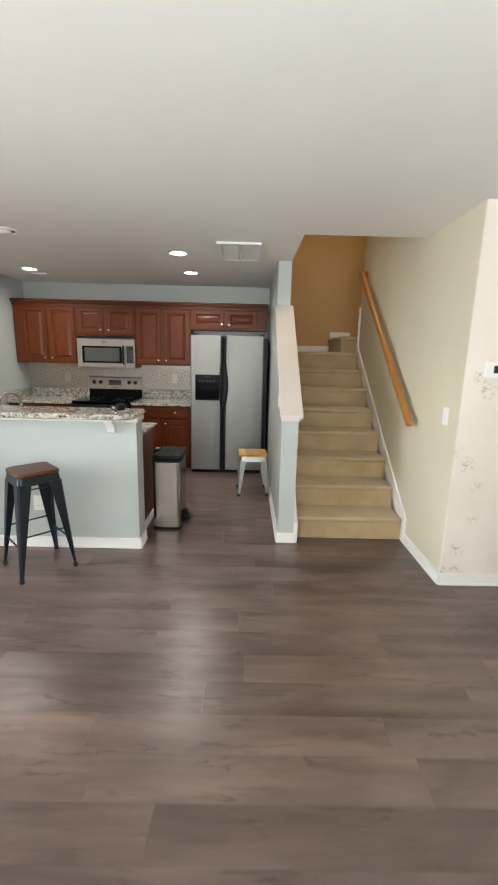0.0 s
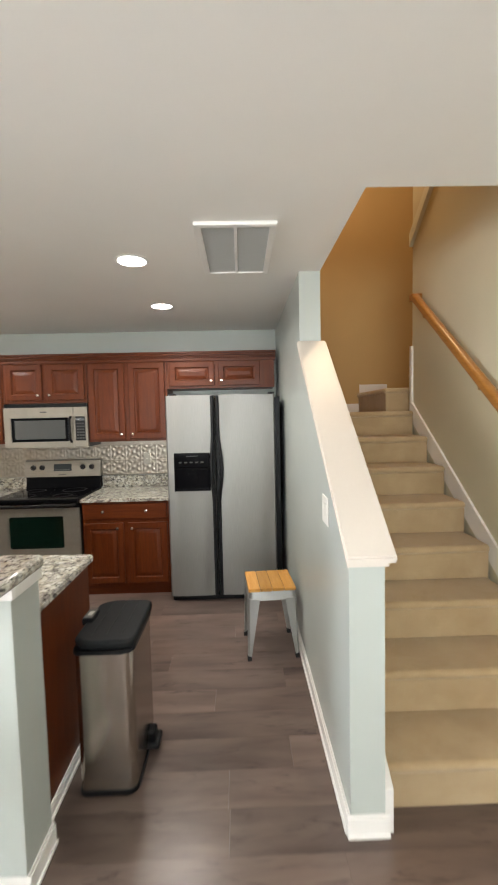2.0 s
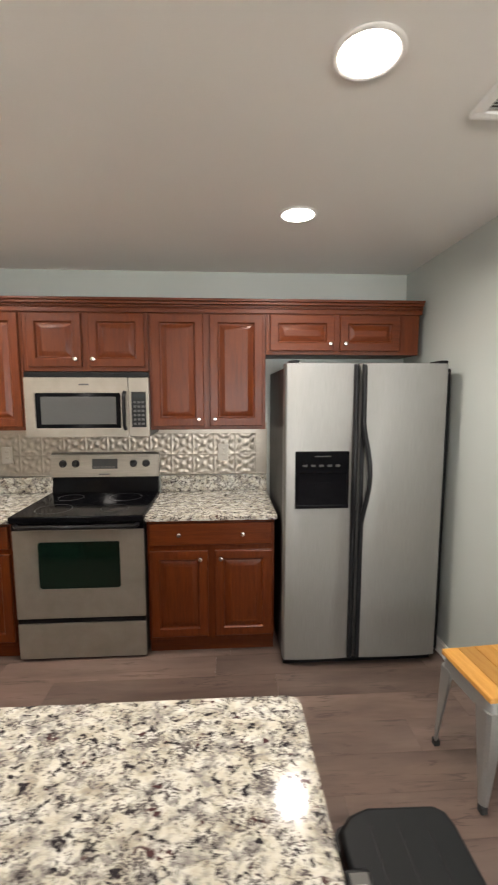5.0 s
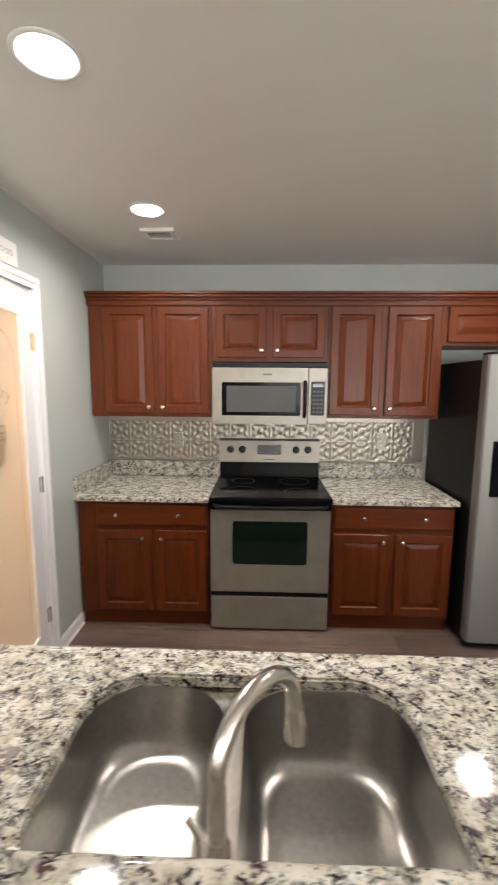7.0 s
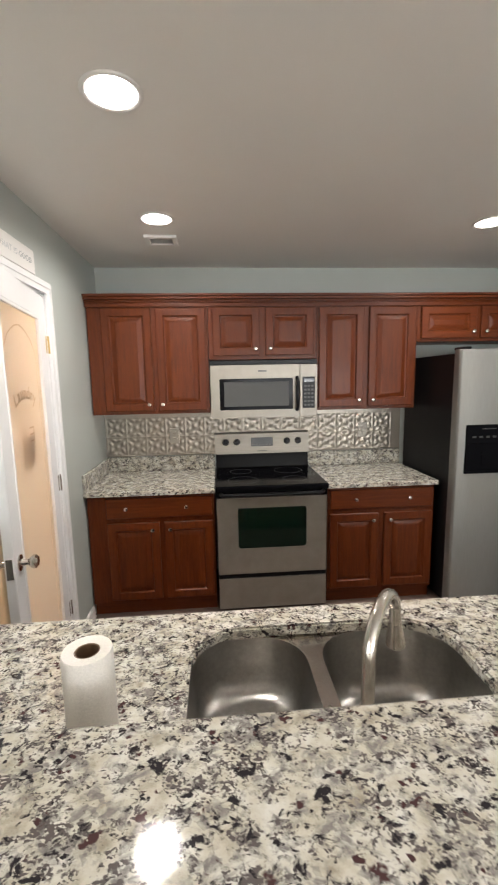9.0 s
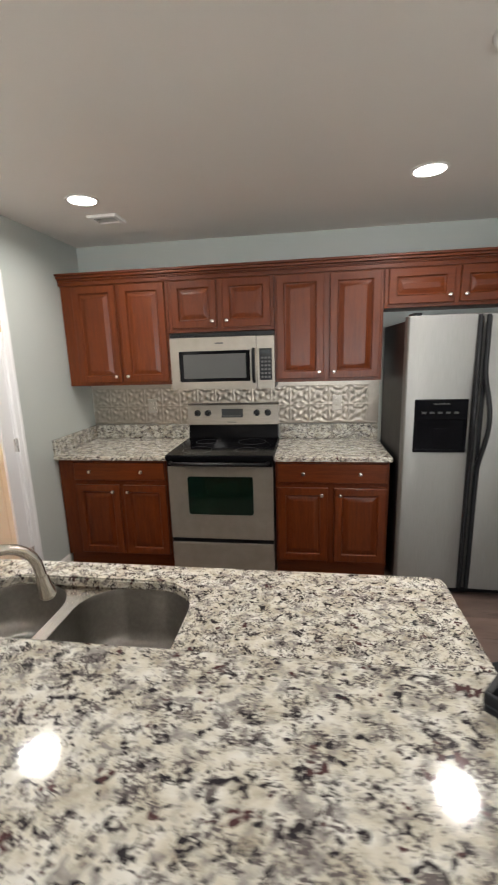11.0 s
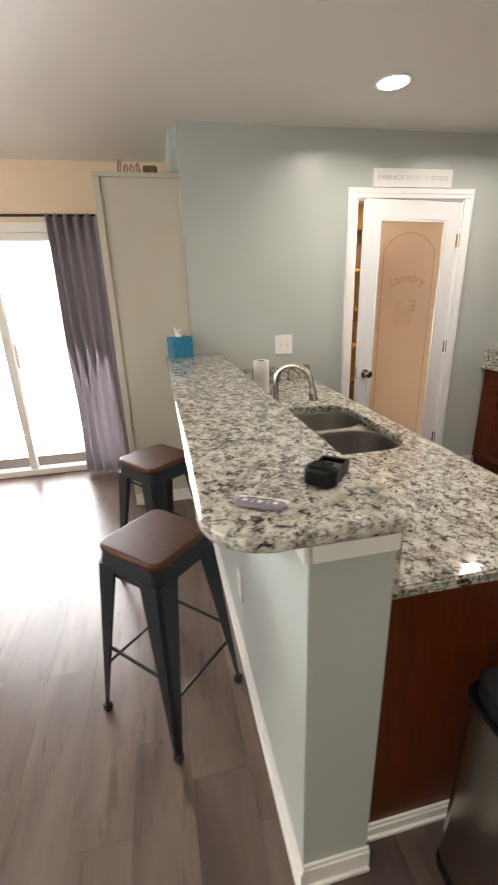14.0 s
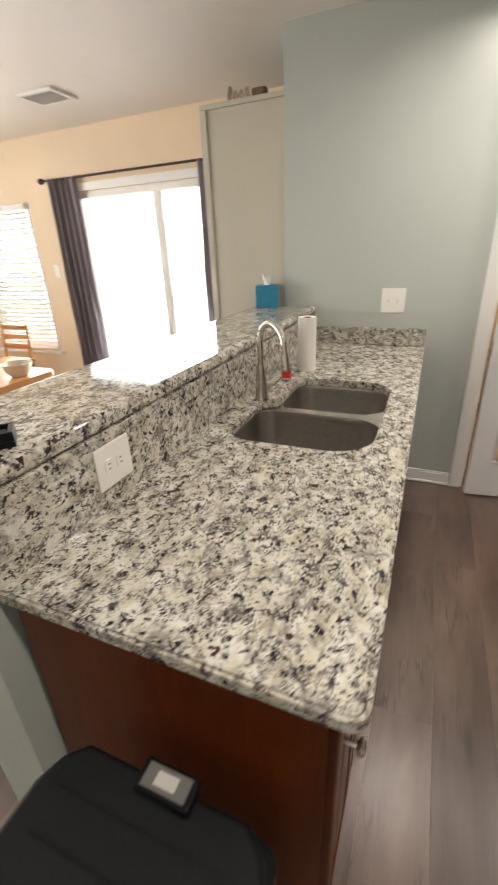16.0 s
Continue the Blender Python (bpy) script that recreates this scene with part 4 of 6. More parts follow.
part("lever", fresh(lambda bm: tube(bm, [(-0.012, 0.014, 0.062), (-0.020, 0.048, 0.064), (-0.030, 0.056, 0.072), (-0.05, 0.066, 0.084)], [0.013, 0.012, 0.007, 0.005], 10)), M_NICKEL, faucet)

# ---- kitchen appliances ----
fridge = thing("refrigerator", pose(1.485, 7.09, 0), "stainless side-by-side refrigerator with black sides and ice dispenser", "refrigerator")
# Widened 5 cm past the right door to fill the black strip beside it.
part("cabinet", B((0.004, 0.075, 0.03), (0.950, 0.76, 1.712), 0.006), M_FRIDGESIDE, fridge, "black textured cabinet")
part("base_grille", B((0.01, 0.045, 0.0), (0.89, 0.075, 0.045), 0.003), M_BLACK, fridge)


def fridge_door(x0, x1):
    bm = bmesh.new()
    prism(bm, [(x0, 0.068), (x0, 0.02), (x0 + 0.006, 0.008)] + [(x0 + 0.012 + (x1 - x0 - 0.024) * j / 6, -0.004 * math.sin(math.pi * j / 6)) for j in range(7)] + [(x1 - 0.006, 0.008), (x1, 0.02), (x1, 0.068)], 0.052, 1.735, 0.006, 2)
    return bm


left = part("freezer_door", fridge_door(0.0, 0.402), M_STEELV, fridge)
right = part("fridge_door", fridge_door(0.410, 0.90), M_STEELV, fridge)
for d, hx, s in ((left, 0.384, -1), (right, 0.428, 1)):
    pts = [(hx, -0.012, 0.07), (hx, -0.013, 0.6), (hx, -0.016, 0.82)]
    pts += [(hx + (0.029 if s > 0 else -0.012) * math.sin(math.pi * j / 8) ** 1.5, -0.018 - 0.04 * math.sin(math.pi * j / 8), 0.86 + 0.55 * j / 8) for j in range(9)]
    pts += [(hx, -0.016, 1.45), (hx, -0.012, 1.72)]
    part("handle", fresh(lambda bm: tube(bm, pts, 0.0138, 10)), M_HANDLE, d, "long charcoal bowed handle")
    part("trim", B((hx - 0.0115, -0.01, 0.056), (hx + 0.0115, 0.004, 1.73), 0.004), M_HANDLE, d)
disp = part("dispenser", fresh(lambda bm: box(bm, (0.06, -0.012, 1.14), (0.358, 0.006, 1.262), 0.006), lambda bm: box(bm, (0.06, -0.012, 0.945), (0.078, 0.006, 1.14), 0.004), lambda bm: box(bm, (0.34, -0.012, 0.945), (0.358, 0.006, 1.14), 0.004), lambda bm: box(bm, (0.06, -0.016, 0.945), (0.358, 0.006, 0.968), 0.005), lambda bm: box(bm, (0.078, -0.0055, 0.968), (0.34, -0.003, 1.14))), M_BLACKGLASS, left, "black ice and water dispenser")
part("paddle", B((0.17, -0.011, 1.0), (0.25, -0.006, 1.09), 0.003), M_BLACKGLASS, disp)
part("badge", B((0.165, -0.0135, 1.232), (0.255, -0.012, 1.238)), M_RING, disp)
for k in range(5):
    part("button", B((0.1 + 0.045 * k, -0.0135, 1.178), (0.125 + 0.045 * k, -0.012, 1.19), 0.001), M_RING, disp)
for hx in (0.03, 0.85):
    part("hinge_cover", B((hx, 0.015, 1.735), (hx + 0.05, 0.13, 1.752), 0.005), M_BLACK, fridge)

oven = thing("range", pose(-0.055, 7.235, 0), "stainless electric range with black glass cooktop", "range")
W = 0.748
part("body", B((0.004, 0.03, 0.03), (W - 0.004, 0.645, 0.85), 0.004), M_FRIDGESIDE, oven)
cook = part("cooktop", fresh(lambda bm: prism(bm, rounded(-0.003, -0.028, W + 0.003, 0.6, 0.012, 3), 0.848, 0.886, 0.010, 3)), M_BLACKGLASS, oven, "black ceramic glass cooktop")
for bx, by, br in ((0.19, 0.14, 0.105), (0.55, 0.14, 0.08), (0.19, 0.42, 0.08), (0.55, 0.42, 0.105)):
    part("burner_ring", fresh(lambda bm: tube(bm, [(bx + br * math.cos(k), by + br * math.sin(k), 0.8862) for k in (2 * math.pi * j / 28 for j in range(28))], 0.0014, 4, True)), M_RING, cook)
part("riser", fresh(lambda bm: slope_prism(bm, [(0.575, 0.88), (0.645, 0.88), (0.645, 1.0), (0.60, 1.0)], 0.006, W - 0.006)), M_BLACKGLASS, oven)
guard = part("backguard", fresh(lambda bm: slope_prism(bm, [(0.572, 0.995), (0.648, 0.995), (0.648, 1.162), (0.618, 1.162), (0.600, 1.150)], 0.0, W)), M_STEEL, oven, "stainless control panel")
tilt = pose(0, 0.586, 1.075, -10)
for kx in (0.085, 0.172, 0.572, 0.66):
    kn = part("control_knob", fresh(lambda bm: lathe(bm, [(0.026, -0.002), (0.026, 0.006), (0.021, 0.010), (0.019, 0.026), (0.012, 0.028)], (0, 0, 0), 18, "y")), M_BLACK, guard, "black control knob")
    kn.matrix_basis = Matrix.Translation((kx, 0, 0.012)) @ tilt
pan = part("display", B((0.285, -0.004, -0.025), (0.46, 0.01, 0.045), 0.003), M_DISPLAY, guard, "dark clock display")
pan.matrix_basis = tilt
for k in range(6):
    b = part("button", B((0.295 + 0.026 * k, -0.0055, -0.017), (0.313 + 0.026 * k, -0.003, -0.008)), M_FADED, pan)
b = part("badge", B((0.335, 0.566, 1.012), (0.41, 0.574, 1.018)), M_FADED, guard)
odoor = part("oven_door", fresh(lambda bm: ring_frame(bm, (0.004, 0.265, W - 0.004, 0.80), (0.143, 0.448, 0.605, 0.728), 0.0, 0.03)), M_STEEL, oven)
part("oven_window", fresh(lambda bm: prism(bm, rounded(0.0, 0.0, 0.462, 0.28, 0.02, 4), 0.0, 0.012, 0.003, 2)), M_OVENGLASS, odoor, "dark green tinted oven window").matrix_basis = pose(0.143, 0.012, 0.448, 90)
part("door_top", B((0.002, -0.004, 0.80), (W - 0.002, 0.03, 0.846), 0.008), M_BLACKGLASS, odoor)
part("door_handle", fresh(lambda bm: tube(bm, [(0.03, -0.006, 0.832), (0.05, -0.034, 0.828)] + [(0.05 + (W - 0.1) * j / 6, -0.036 - 0.008 * math.sin(math.pi * j / 6), 0.828) for j in range(1, 6)] + [(W - 0.05, -0.034, 0.828), (W - 0.03, -0.006, 0.832)], 0.013, 10)), M_BLACK, odoor, "black bar handle")
part("drawer", B((0.004, 0.002, 0.015), (W - 0.004, 0.03, 0.232), 0.006), M_STEEL, oven)
part("drawer_grip", B((0.004, 0.006, 0.234), (W - 0.004, 0.03, 0.262), 0.006), M_BLACK, oven)

mw = thing("microwave", pose(-0.07, 7.525, 1.305), "stainless over-the-range microwave with black window", "microwave")
part("body", B((0.002, 0.03, 0.0), (0.758, 0.358, 0.402), 0.004), M_FRIDGESIDE, mw)
part("vent_grille", fresh(lambda bm: box(bm, (0.0, 0.012, 0.372), (0.76, 0.03, 0.404), 0.004), *[(lambda bm, k=k: box(bm, (0.02 + 0.06 * k, 0.007, 0.379), (0.068 + 0.06 * k, 0.013, 0.383))) for k in range(12)]), M_BLACK, mw)
mdoor = part("door", fresh(lambda bm: ring_frame(bm, (0.0, 0.0, 0.632, 0.37), (0.062, 0.055, 0.585, 0.275), 0.0, 0.03)), M_STEEL, mw)
part("window", B((0.062, 0.007, 0.055), (0.585, 0.02, 0.275), 0.002), M_BLACKGLASS, mdoor)
part("mesh_screen", B((0.095, 0.0045, 0.08), (0.555, 0.0075, 0.252), 0.002), M_MWGLASS, mdoor, "grey perforated window screen")
part("handle", fresh(lambda bm: tube(bm, [(0.612, -0.004, 0.05), (0.612, -0.034, 0.075), (0.612, -0.038, 0.165), (0.612, -0.034, 0.255), (0.612, -0.004, 0.28)], 0.0125, 10)), M_BLACK, mdoor, "black vertical handle")
part("badge", B((0.335, -0.0018, 0.322), (0.395, 0.0, 0.332)), M_FADED, mdoor)
cp = part("control_panel", fresh(lambda bm: box(bm, (0.634, 0.0, 0.0), (0.76, 0.03, 0.37), 0.005)), M_STEEL, mw)
key = part("keypad", B((0.652, -0.003, 0.06), (0.742, 0.0, 0.282), 0.003), M_BLACK, cp, "black keypad")
part("clock", B((0.662, -0.0045, 0.245), (0.732, -0.003, 0.27), 0.001), M_DISPLAY, key)
for r in range(6):
    for c3 in range(3):
        part("button", B((0.664 + 0.025 * c3, -0.0042, 0.075 + 0.027 * r), (0.681 + 0.025 * c3, -0.003, 0.089 + 0.027 * r)), M_FADED, key)

# ---- bin and stools ----
can = thing("step_bin", pose(1.396, 5.306, 0), "stainless steel pedal bin with charcoal plastic lid", "trash can")
part("body", fresh(lambda bm: prism(bm, rounded(0.004, 0.0, 0.240, 0.372, (0.03, 0.042, 0.042, 0.03), 6), 0.02, 0.605, 0.003, 1)), M_CANSTEEL, can)
part("foot_ring", fresh(lambda bm: prism(bm, rounded(0.0, -0.004, 0.244, 0.376, (0.03, 0.044, 0.044, 0.03), 6), 0.0, 0.022, 0.004, 2)), M_BLACK, can)
part("collar", fresh(lambda bm: prism(bm, rounded(-0.002, -0.006, 0.247, 0.378, (0.03, 0.046, 0.046, 0.03), 6), 0.605, 0.622, 0.004, 2)), M_BLACK, can)
LID_LINE = [(0.0, 0.04), (0.03, 0.008), (0.075, -0.008), (0.225, -0.004), (0.248, 0.012), (0.254, 0.042)]
LID_LINE += [(x, 0.372 - y) for x, y in LID_LINE[::-1]]
lid = part("lid", fresh(lambda bm: prism(bm, LID_LINE, 0.623, 0.664, 0.014, 4)), M_LID, can, "charcoal ribbed lid")
for k in range(3):
    part("groove", B((0.066 + 0.06 * k, 0.035, 0.6635), (0.0705 + 0.06 * k, 0.337, 0.6655), 0.001), M_BLACK, lid)
latch = part("latch", B((-0.014, 0.152, 0.650), (0.034, 0.248, 0.682), 0.006), M_BLACK, lid)
part("label", B((-0.006, 0.162, 0.682), (0.028, 0.238, 0.6835), 0.001), M_VENTDARK, latch, "dark grey product label")
part("label_panel", B((0.001, 0.182, 0.6835), (0.021, 0.218, 0.6842)), M_SLAT, latch)
part("pedal", fresh(lambda bm: box(bm, (0.235, 0.20, 0.02), (0.292, 0.30, 0.05), 0.010, 3), lambda bm: box(bm, (0.232, 0.215, 0.012), (0.272, 0.285, 0.095), 0.012, 3)), M_BLACK, can, "black foot pedal")


def metal_stool(name, m, h, seat, foot, metal, seat_mat, label, group, slats=False, brace=True):
    """Pressed-metal stool: seat half-width, foot half-spread, tapering angled legs."""
    s = thing(name, m, label, "stool", group)
    t = 0.028
    if slats:
        n = 4
        for k in range(n):
            x0 = -seat + 2 * seat * k / n
            part("slat", B((x0 + 0.001, -seat, h - 0.022), (x0 + 2 * seat / n - 0.001, seat, h), 0.003), seat_mat, s)
    else:
        part("seat", fresh(lambda bm: soft_slab(bm, rounded(-seat, -seat, seat, seat, 0.042, 7), h - t, h, 0.011, 4)), seat_mat, s)
        t = 0.028
    skirt_top = h - (0.023 if slats else t + 0.001)
    bm = bmesh.new()
    q = seat - 0.006
    lo = skirt_top - 0.055
    out = rounded(-q, -q, q, q, 0.03, 4)
    out2 = rounded(-q - 0.008, -q - 0.008, q + 0.008, q + 0.008, 0.034, 4)
    a = [bm.verts.new((x, y, skirt_top)) for x, y in out]
    b = [bm.verts.new((x, y, lo)) for x, y in out2]
    for i in range(len(out)):
        bm.faces.new((a[i], b[i], b[(i + 1) % len(out)], a[(i + 1) % len(out)]))
    bm.faces.new(a)
    bmesh.ops.recalc_face_normals(bm, faces=bm.faces)
    bmesh.ops.solidify(bm, geom=list(bm.faces), thickness=0.003)
    part("seat_pan", bm, metal, s)
    for sx, sy in ((1, 1), (1, -1), (-1, -1), (-1, 1)):
        bm = bmesh.new()
        rows = []
        for f in (0.0, 0.5, 1.0):
            z = lo + 0.012 - f * (lo + 0.012 - 0.02)
            c = q + 0.008 + f * (foot - q - 0.008)
            wid = 0.085 * (1 - f) + 0.02 * f if h > 0.6 else 0.075 * (1 - f) + 0.022 * f
            w2 = wid
            rows.append([bm.verts.new((sx * p, sy * r, z)) for p, r in ((c - w2, c), (c - 0.012, c), (c, c - 0.012), (c, c - w2), (c - 0.004, c - w2), (c - 0.014, c - 0.014), (c - w2, c - 0.004))])
        n = 7
        for r0, r1 in zip(rows, rows[1:]):
            for i in range(n):
                bm.faces.new((r0[i], r0[(i + 1) % n], r1[(i + 1) % n], r1[i]))
        bm.faces.new(rows[0])
        bm.faces.new(rows[-1])
        bmesh.ops.recalc_face_normals(bm, faces=bm.faces)
        leg = part("leg", bm, metal, s, "", 30)
        part("rubber_foot", fresh(lambda b2: box(b2, (sx * (foot - 0.024), sy * (foot - 0.024), 0.0), (sx * (foot + 0.003), sy * (foot + 0.003), 0.03), 0.004)), M_RUBBER, leg)
    if brace:
        for zz, pair in ((0.30, 0), (0.22, 1)):
            f = 1 - zz / lo
            c = q + (foot - q) * f - 0.012
            for sgn in (1, -1):
                p, r = ((-c, sgn * c, zz), (c, sgn * c, zz)) if pair == 0 else ((sgn * c, -c, zz), (sgn * c, c, zz))
                part("footrest_bar", fresh(lambda b2: tube(b2, [p, r], 0.006, 8)), metal, s)
        c = q - 0.01
        for sgn in (1, -1):
            part("upper_bar", fresh(lambda b2: tube(b2, [(-c, sgn * c, lo - 0.03), (c, sgn * c, lo - 0.03)], 0.005, 8)), metal, s)
    return s


st = metal_stool("bar_stool", pose(0.738, 4.640, 0, 0, 0, 45), 0.724, 0.138, 0.188, M_GUNMETAL, M_SEAT, "gunmetal bar stool with reddish walnut seat", "bar stools")
copy_thing(st, pose(0.0, 4.645, 0, 0, 0, 38))
metal_stool("low_stool", pose(2.268, 6.388, 0, 0, 0, 4), 0.462, 0.153, 0.165, M_SILVER, M_PINE, "low silver metal stool with amber slatted seat", "", True, False)

# ---- laundry door and what shows behind it ----
casing = bmesh.new()
for y0, y1 in ((6.022, 6.09), (6.888, 6.956)):
    box(casing, (WX, y0, 0), (WX + 0.016, y1, 2.03), 0.004)
    box(casing, (WX + 0.016, y0 + 0.008 if y0 < 6.5 else y1 - 0.03, 0), (WX + 0.021, y0 + 0.03 if y0 < 6.5 else y1 - 0.008, 2.05), 0.003)
box(casing, (WX, 6.022, 2.03), (WX + 0.016, 6.956, 2.092), 0.004)
box(casing, (WX + 0.016, 6.03, 2.058), (WX + 0.021, 6.948, 2.082), 0.003)
box(casing, (WX - 0.115, 6.0855, 0), (WX, 6.10, 2.03))
box(casing, (WX - 0.115, 6.8775, 0), (WX, 6.8915, 2.03))
box(casing, (WX - 0.115, 6.10, 2.018), (WX, 6.8775, 2.0345))
setting("door_1_casing", casing, M_DOORPAINT, "white painted door casing", "trim")

DW, DH, DT = 0.785, 2.0, 0.035
laundry = thing("laundry_door", pose(WX - 0.004, 6.884, 0.012, 0, 0, -90 + 8), "white door with frosted glass panel, standing ajar", "door")
# local x runs from the hinge to the free edge, local y towards the kitchen
gx0, gx1, gz0, gz1 = 0.124, 0.676, 0.215, 1.885
leaf = part("frame", fresh(lambda bm: ring_frame(bm, (0, 0, DW, DH), (gx0, gz0, gx1, gz1), -DT, 0.0, 0.003)), M_DOORPAINT, laundry)
bm = bmesh.new()
for a, b in (((gx0, -0.012, gz0), (gx0 + 0.014, 0.003, gz1)), ((gx1 - 0.014, -0.012, gz0), (gx1, 0.003, gz1)), ((gx0 + 0.014, -0.012, gz0), (gx1 - 0.014, 0.003, gz0 + 0.014)), ((gx0 + 0.014, -0.012, gz1 - 0.014), (gx1 - 0.014, 0.003, gz1))):
    box(bm, a, b, 0.004)
part("glazing_bead", bm, M_DOORPAINT, laundry)
pane = part("pane", B((gx0, -0.022, gz0), (gx1, -0.016, gz1)), M_FROST, laundry, "frosted glass with etched laundry motif")
xm = (gx0 + gx1) / 2
for k, letter in enumerate("Laundry"):
    swing = (k - 3) * 0.142
    text_part("letter", letter, M_ETCH, pane, pose(xm, -0.0148, 1.52, 90, 0, 180) @ pose(0.32 * math.sin(swing), 0.32 * (math.cos(swing) - 1), 0, 0, 0, -math.degrees(swing)), 0.085)
inset = 0.06
arch = [(gx0 + inset, -0.0145, gz0 + inset), (gx0 + inset, -0.0145, 1.70)] + [(gx0 + inset + 0.06 + (gx1 - gx0 - 2 * inset - 0.12) * j / 8, -0.0145, 1.76 + 0.05 * math.sin(math.pi * j / 8)) for j in range(9)] + [(gx1 - inset, -0.0145, 1.70), (gx1 - inset, -0.0145, gz0 + inset)]
part("etched_border", fresh(lambda b2: tube(b2, arch, 0.0035, 5, True, 0.2)), M_ETCH, pane)
motif = bmesh.new()
for k in range(3):
    box(motif, (xm - 0.075, -0.0152, 1.36 - 0.03 * k), (xm - 0.02, -0.0148, 1.367 - 0.03 * k))
box(motif, (xm - 0.085, -0.0152, 1.285), (xm - 0.075, -0.0148, 1.367))
part("etched_motif", motif, M_ETCH, pane)
part("etched_cloth", fresh(lambda b2: box(b2, (xm - 0.07, -0.0152, 1.19), (xm + 0.095, -0.0148, 1.325)), lambda b2: box(b2, (xm + 0.03, -0.0152, 1.325), (xm + 0.085, -0.0148, 1.375))), M_ETCHPALE, pane)
for side, yy in ((1, 0.0), (-1, -DT)):
    prof = [(0.032, 0.0), (0.032, -0.004), (0.014, -0.008), (0.011, -0.03), (0.020, -0.038), (0.027, -0.048), (0.027, -0.058), (0.018, -0.066)]
    part("door_knob", fresh(lambda b2: lathe(b2, [(r, h * side) for r, h in prof], (DW - 0.062, yy, 0.875), 20, "y")), M_NICKEL, laundry, "satin nickel round knob")
part("latch_plate", B((DW, -DT + 0.006, 0.835), (DW + 0.0015, -0.006, 0.915)), M_NICKEL, laundry)
for hz in (0.28, 1.02, 1.76):
    part("hinge", fresh(lambda b2: tube(b2, [(-0.006, 0.008, hz - 0.045), (-0.006, 0.008, hz + 0.045)], 0.007, 8), lambda b2: box(b2, (0.0, 0.0005, hz - 0.043), (0.022, 0.003, hz + 0.043))), M_BRASS if hz > 1.5 else M_NICKEL, laundry)

sign = thing("door_sign", pose(WX + 0.001, 6.48, 2.094), "long white wooden sign resting on the door casing", "sign")
part("board", B((0, -0.288, 0), (0.016, 0.288, 0.108), 0.002), M_TRIM, sign)
for word, yy, ink in (("EMBRACE", -0.168, M_SIGNINK), ("WHAT IS", 0.022, M_PALEINK), ("GOOD", 0.190, M_SIGNINK)):
    text_part("word", word, ink, sign, pose(0.0168, yy, 0.054, 90, 0, 90), 0.037, 0.0004, 1.22)

washer = thing("washing_machine", pose(-1.98, 6.95, 0), "white washing machine in the laundry room", "washer")
part("body", B((0, 0.0, 0.02), (0.68, 0.62, 0.92), 0.02, 3), M_APPLIANCE, washer)
part("lid", B((0.06, 0.04, 0.92), (0.62, 0.46, 0.935), 0.008), M_APPLIANCE, washer)
part("console", B((0.0, 0.5, 0.92), (0.68, 0.62, 1.07), 0.02, 3), M_APPLIANCE, washer)
shelf = thing("laundry_shelf", pose(-2.58, 6.2, 0), "wooden laundry shelf unit half full of boxes", "shelf")
for k in range(5):
    part("board", B((0, 0, 0.5 + 0.38 * k), (0.36, 1.35, 0.525 + 0.38 * k), 0.002), M_PINE, shelf)
for yy in (0.0, 0.66, 1.33):
    part("upright", B((0.0, yy, 0), (0.03, yy + 0.02, 2.2)), M_PINE, shelf)
for k, (mm, hh) in enumerate(((M_RED, 0.2), (M_BLACK, 0.26), (M_CARDBOARD, 0.22), (M_APPLIANCE, 0.24), (M_TEAL, 0.16), (M_BLACK, 0.2))):
    tagged(part("storage_box", B((-2.53, 6.3 + 0.19 * k, 0.907 + 0.38 * (k % 3)), (-2.27, 6.45 + 0.19 * k, 0.907 + 0.38 * (k % 3) + hh), 0.006), mm, None), "box of laundry goods on the wooden shelf", "box", "laundry boxes")


def wire_shelf(z):
    w = thing("wire_shelf", pose(-2.58, 7.26, z), "white wire shelf holding laundry goods on the wall", "shelf", "laundry wire shelves")
    for yy in (0.0, 0.11, 0.22, 0.335):
        part("rod", fresh(lambda b2: tube(b2, [(0, yy, 0), (1.55, yy, 0)], 0.004, 6)), M_PLATE, w)
    part("front_lip", fresh(lambda b2: tube(b2, [(0, 0, -0.035), (1.55, 0, -0.035)], 0.004, 6)), M_PLATE, w)
    for k in range(40):
        o = new("cross_wire", CROSS)
        o.location = (0.02 + 0.0385 * k, 0, 0)
        o.parent = w
    for xx in (0.3, 1.2):
        part("strut", fresh(lambda b2: tube(b2, [(xx, 0.0, 0.0), (xx, 0.335, -0.3)], 0.005, 6)), M_PLATE, w)


_wire = fresh(lambda b2: tube(b2, [(0, 0, -0.035), (0, 0, 0.004), (0, 0.335, 0.004)], 0.0022, 5))
CROSS = bpy.data.meshes.new("cross_wire")
_wire.to_mesh(CROSS)
_wire.free()
CROSS.materials.append(M_PLATE)
for zz in (1.60, 1.95):
    wire_shelf(zz)
for k, (mm, ww, hh) in enumerate(((M_CARDBOARD, 0.2, 0.2), (M_PINE, 0.15, 0.24), (M_BLACK, 0.12, 0.18), (M_RED, 0.1, 0.22), (M_TEAL, 0.12, 0.17), (M_CARDBOARD, 0.22, 0.19))):
    for zz in (1.605, 1.955):
        tagged(part("storage_box", B((-2.4 + 0.22 * k, 7.31, zz), (-2.4 + 0.22 * k + ww, 7.52, zz + (hh if zz < 1.8 else 0.9 * hh)), 0.008), mm, None), "box of laundry goods on a wire shelf", "box", "laundry boxes")


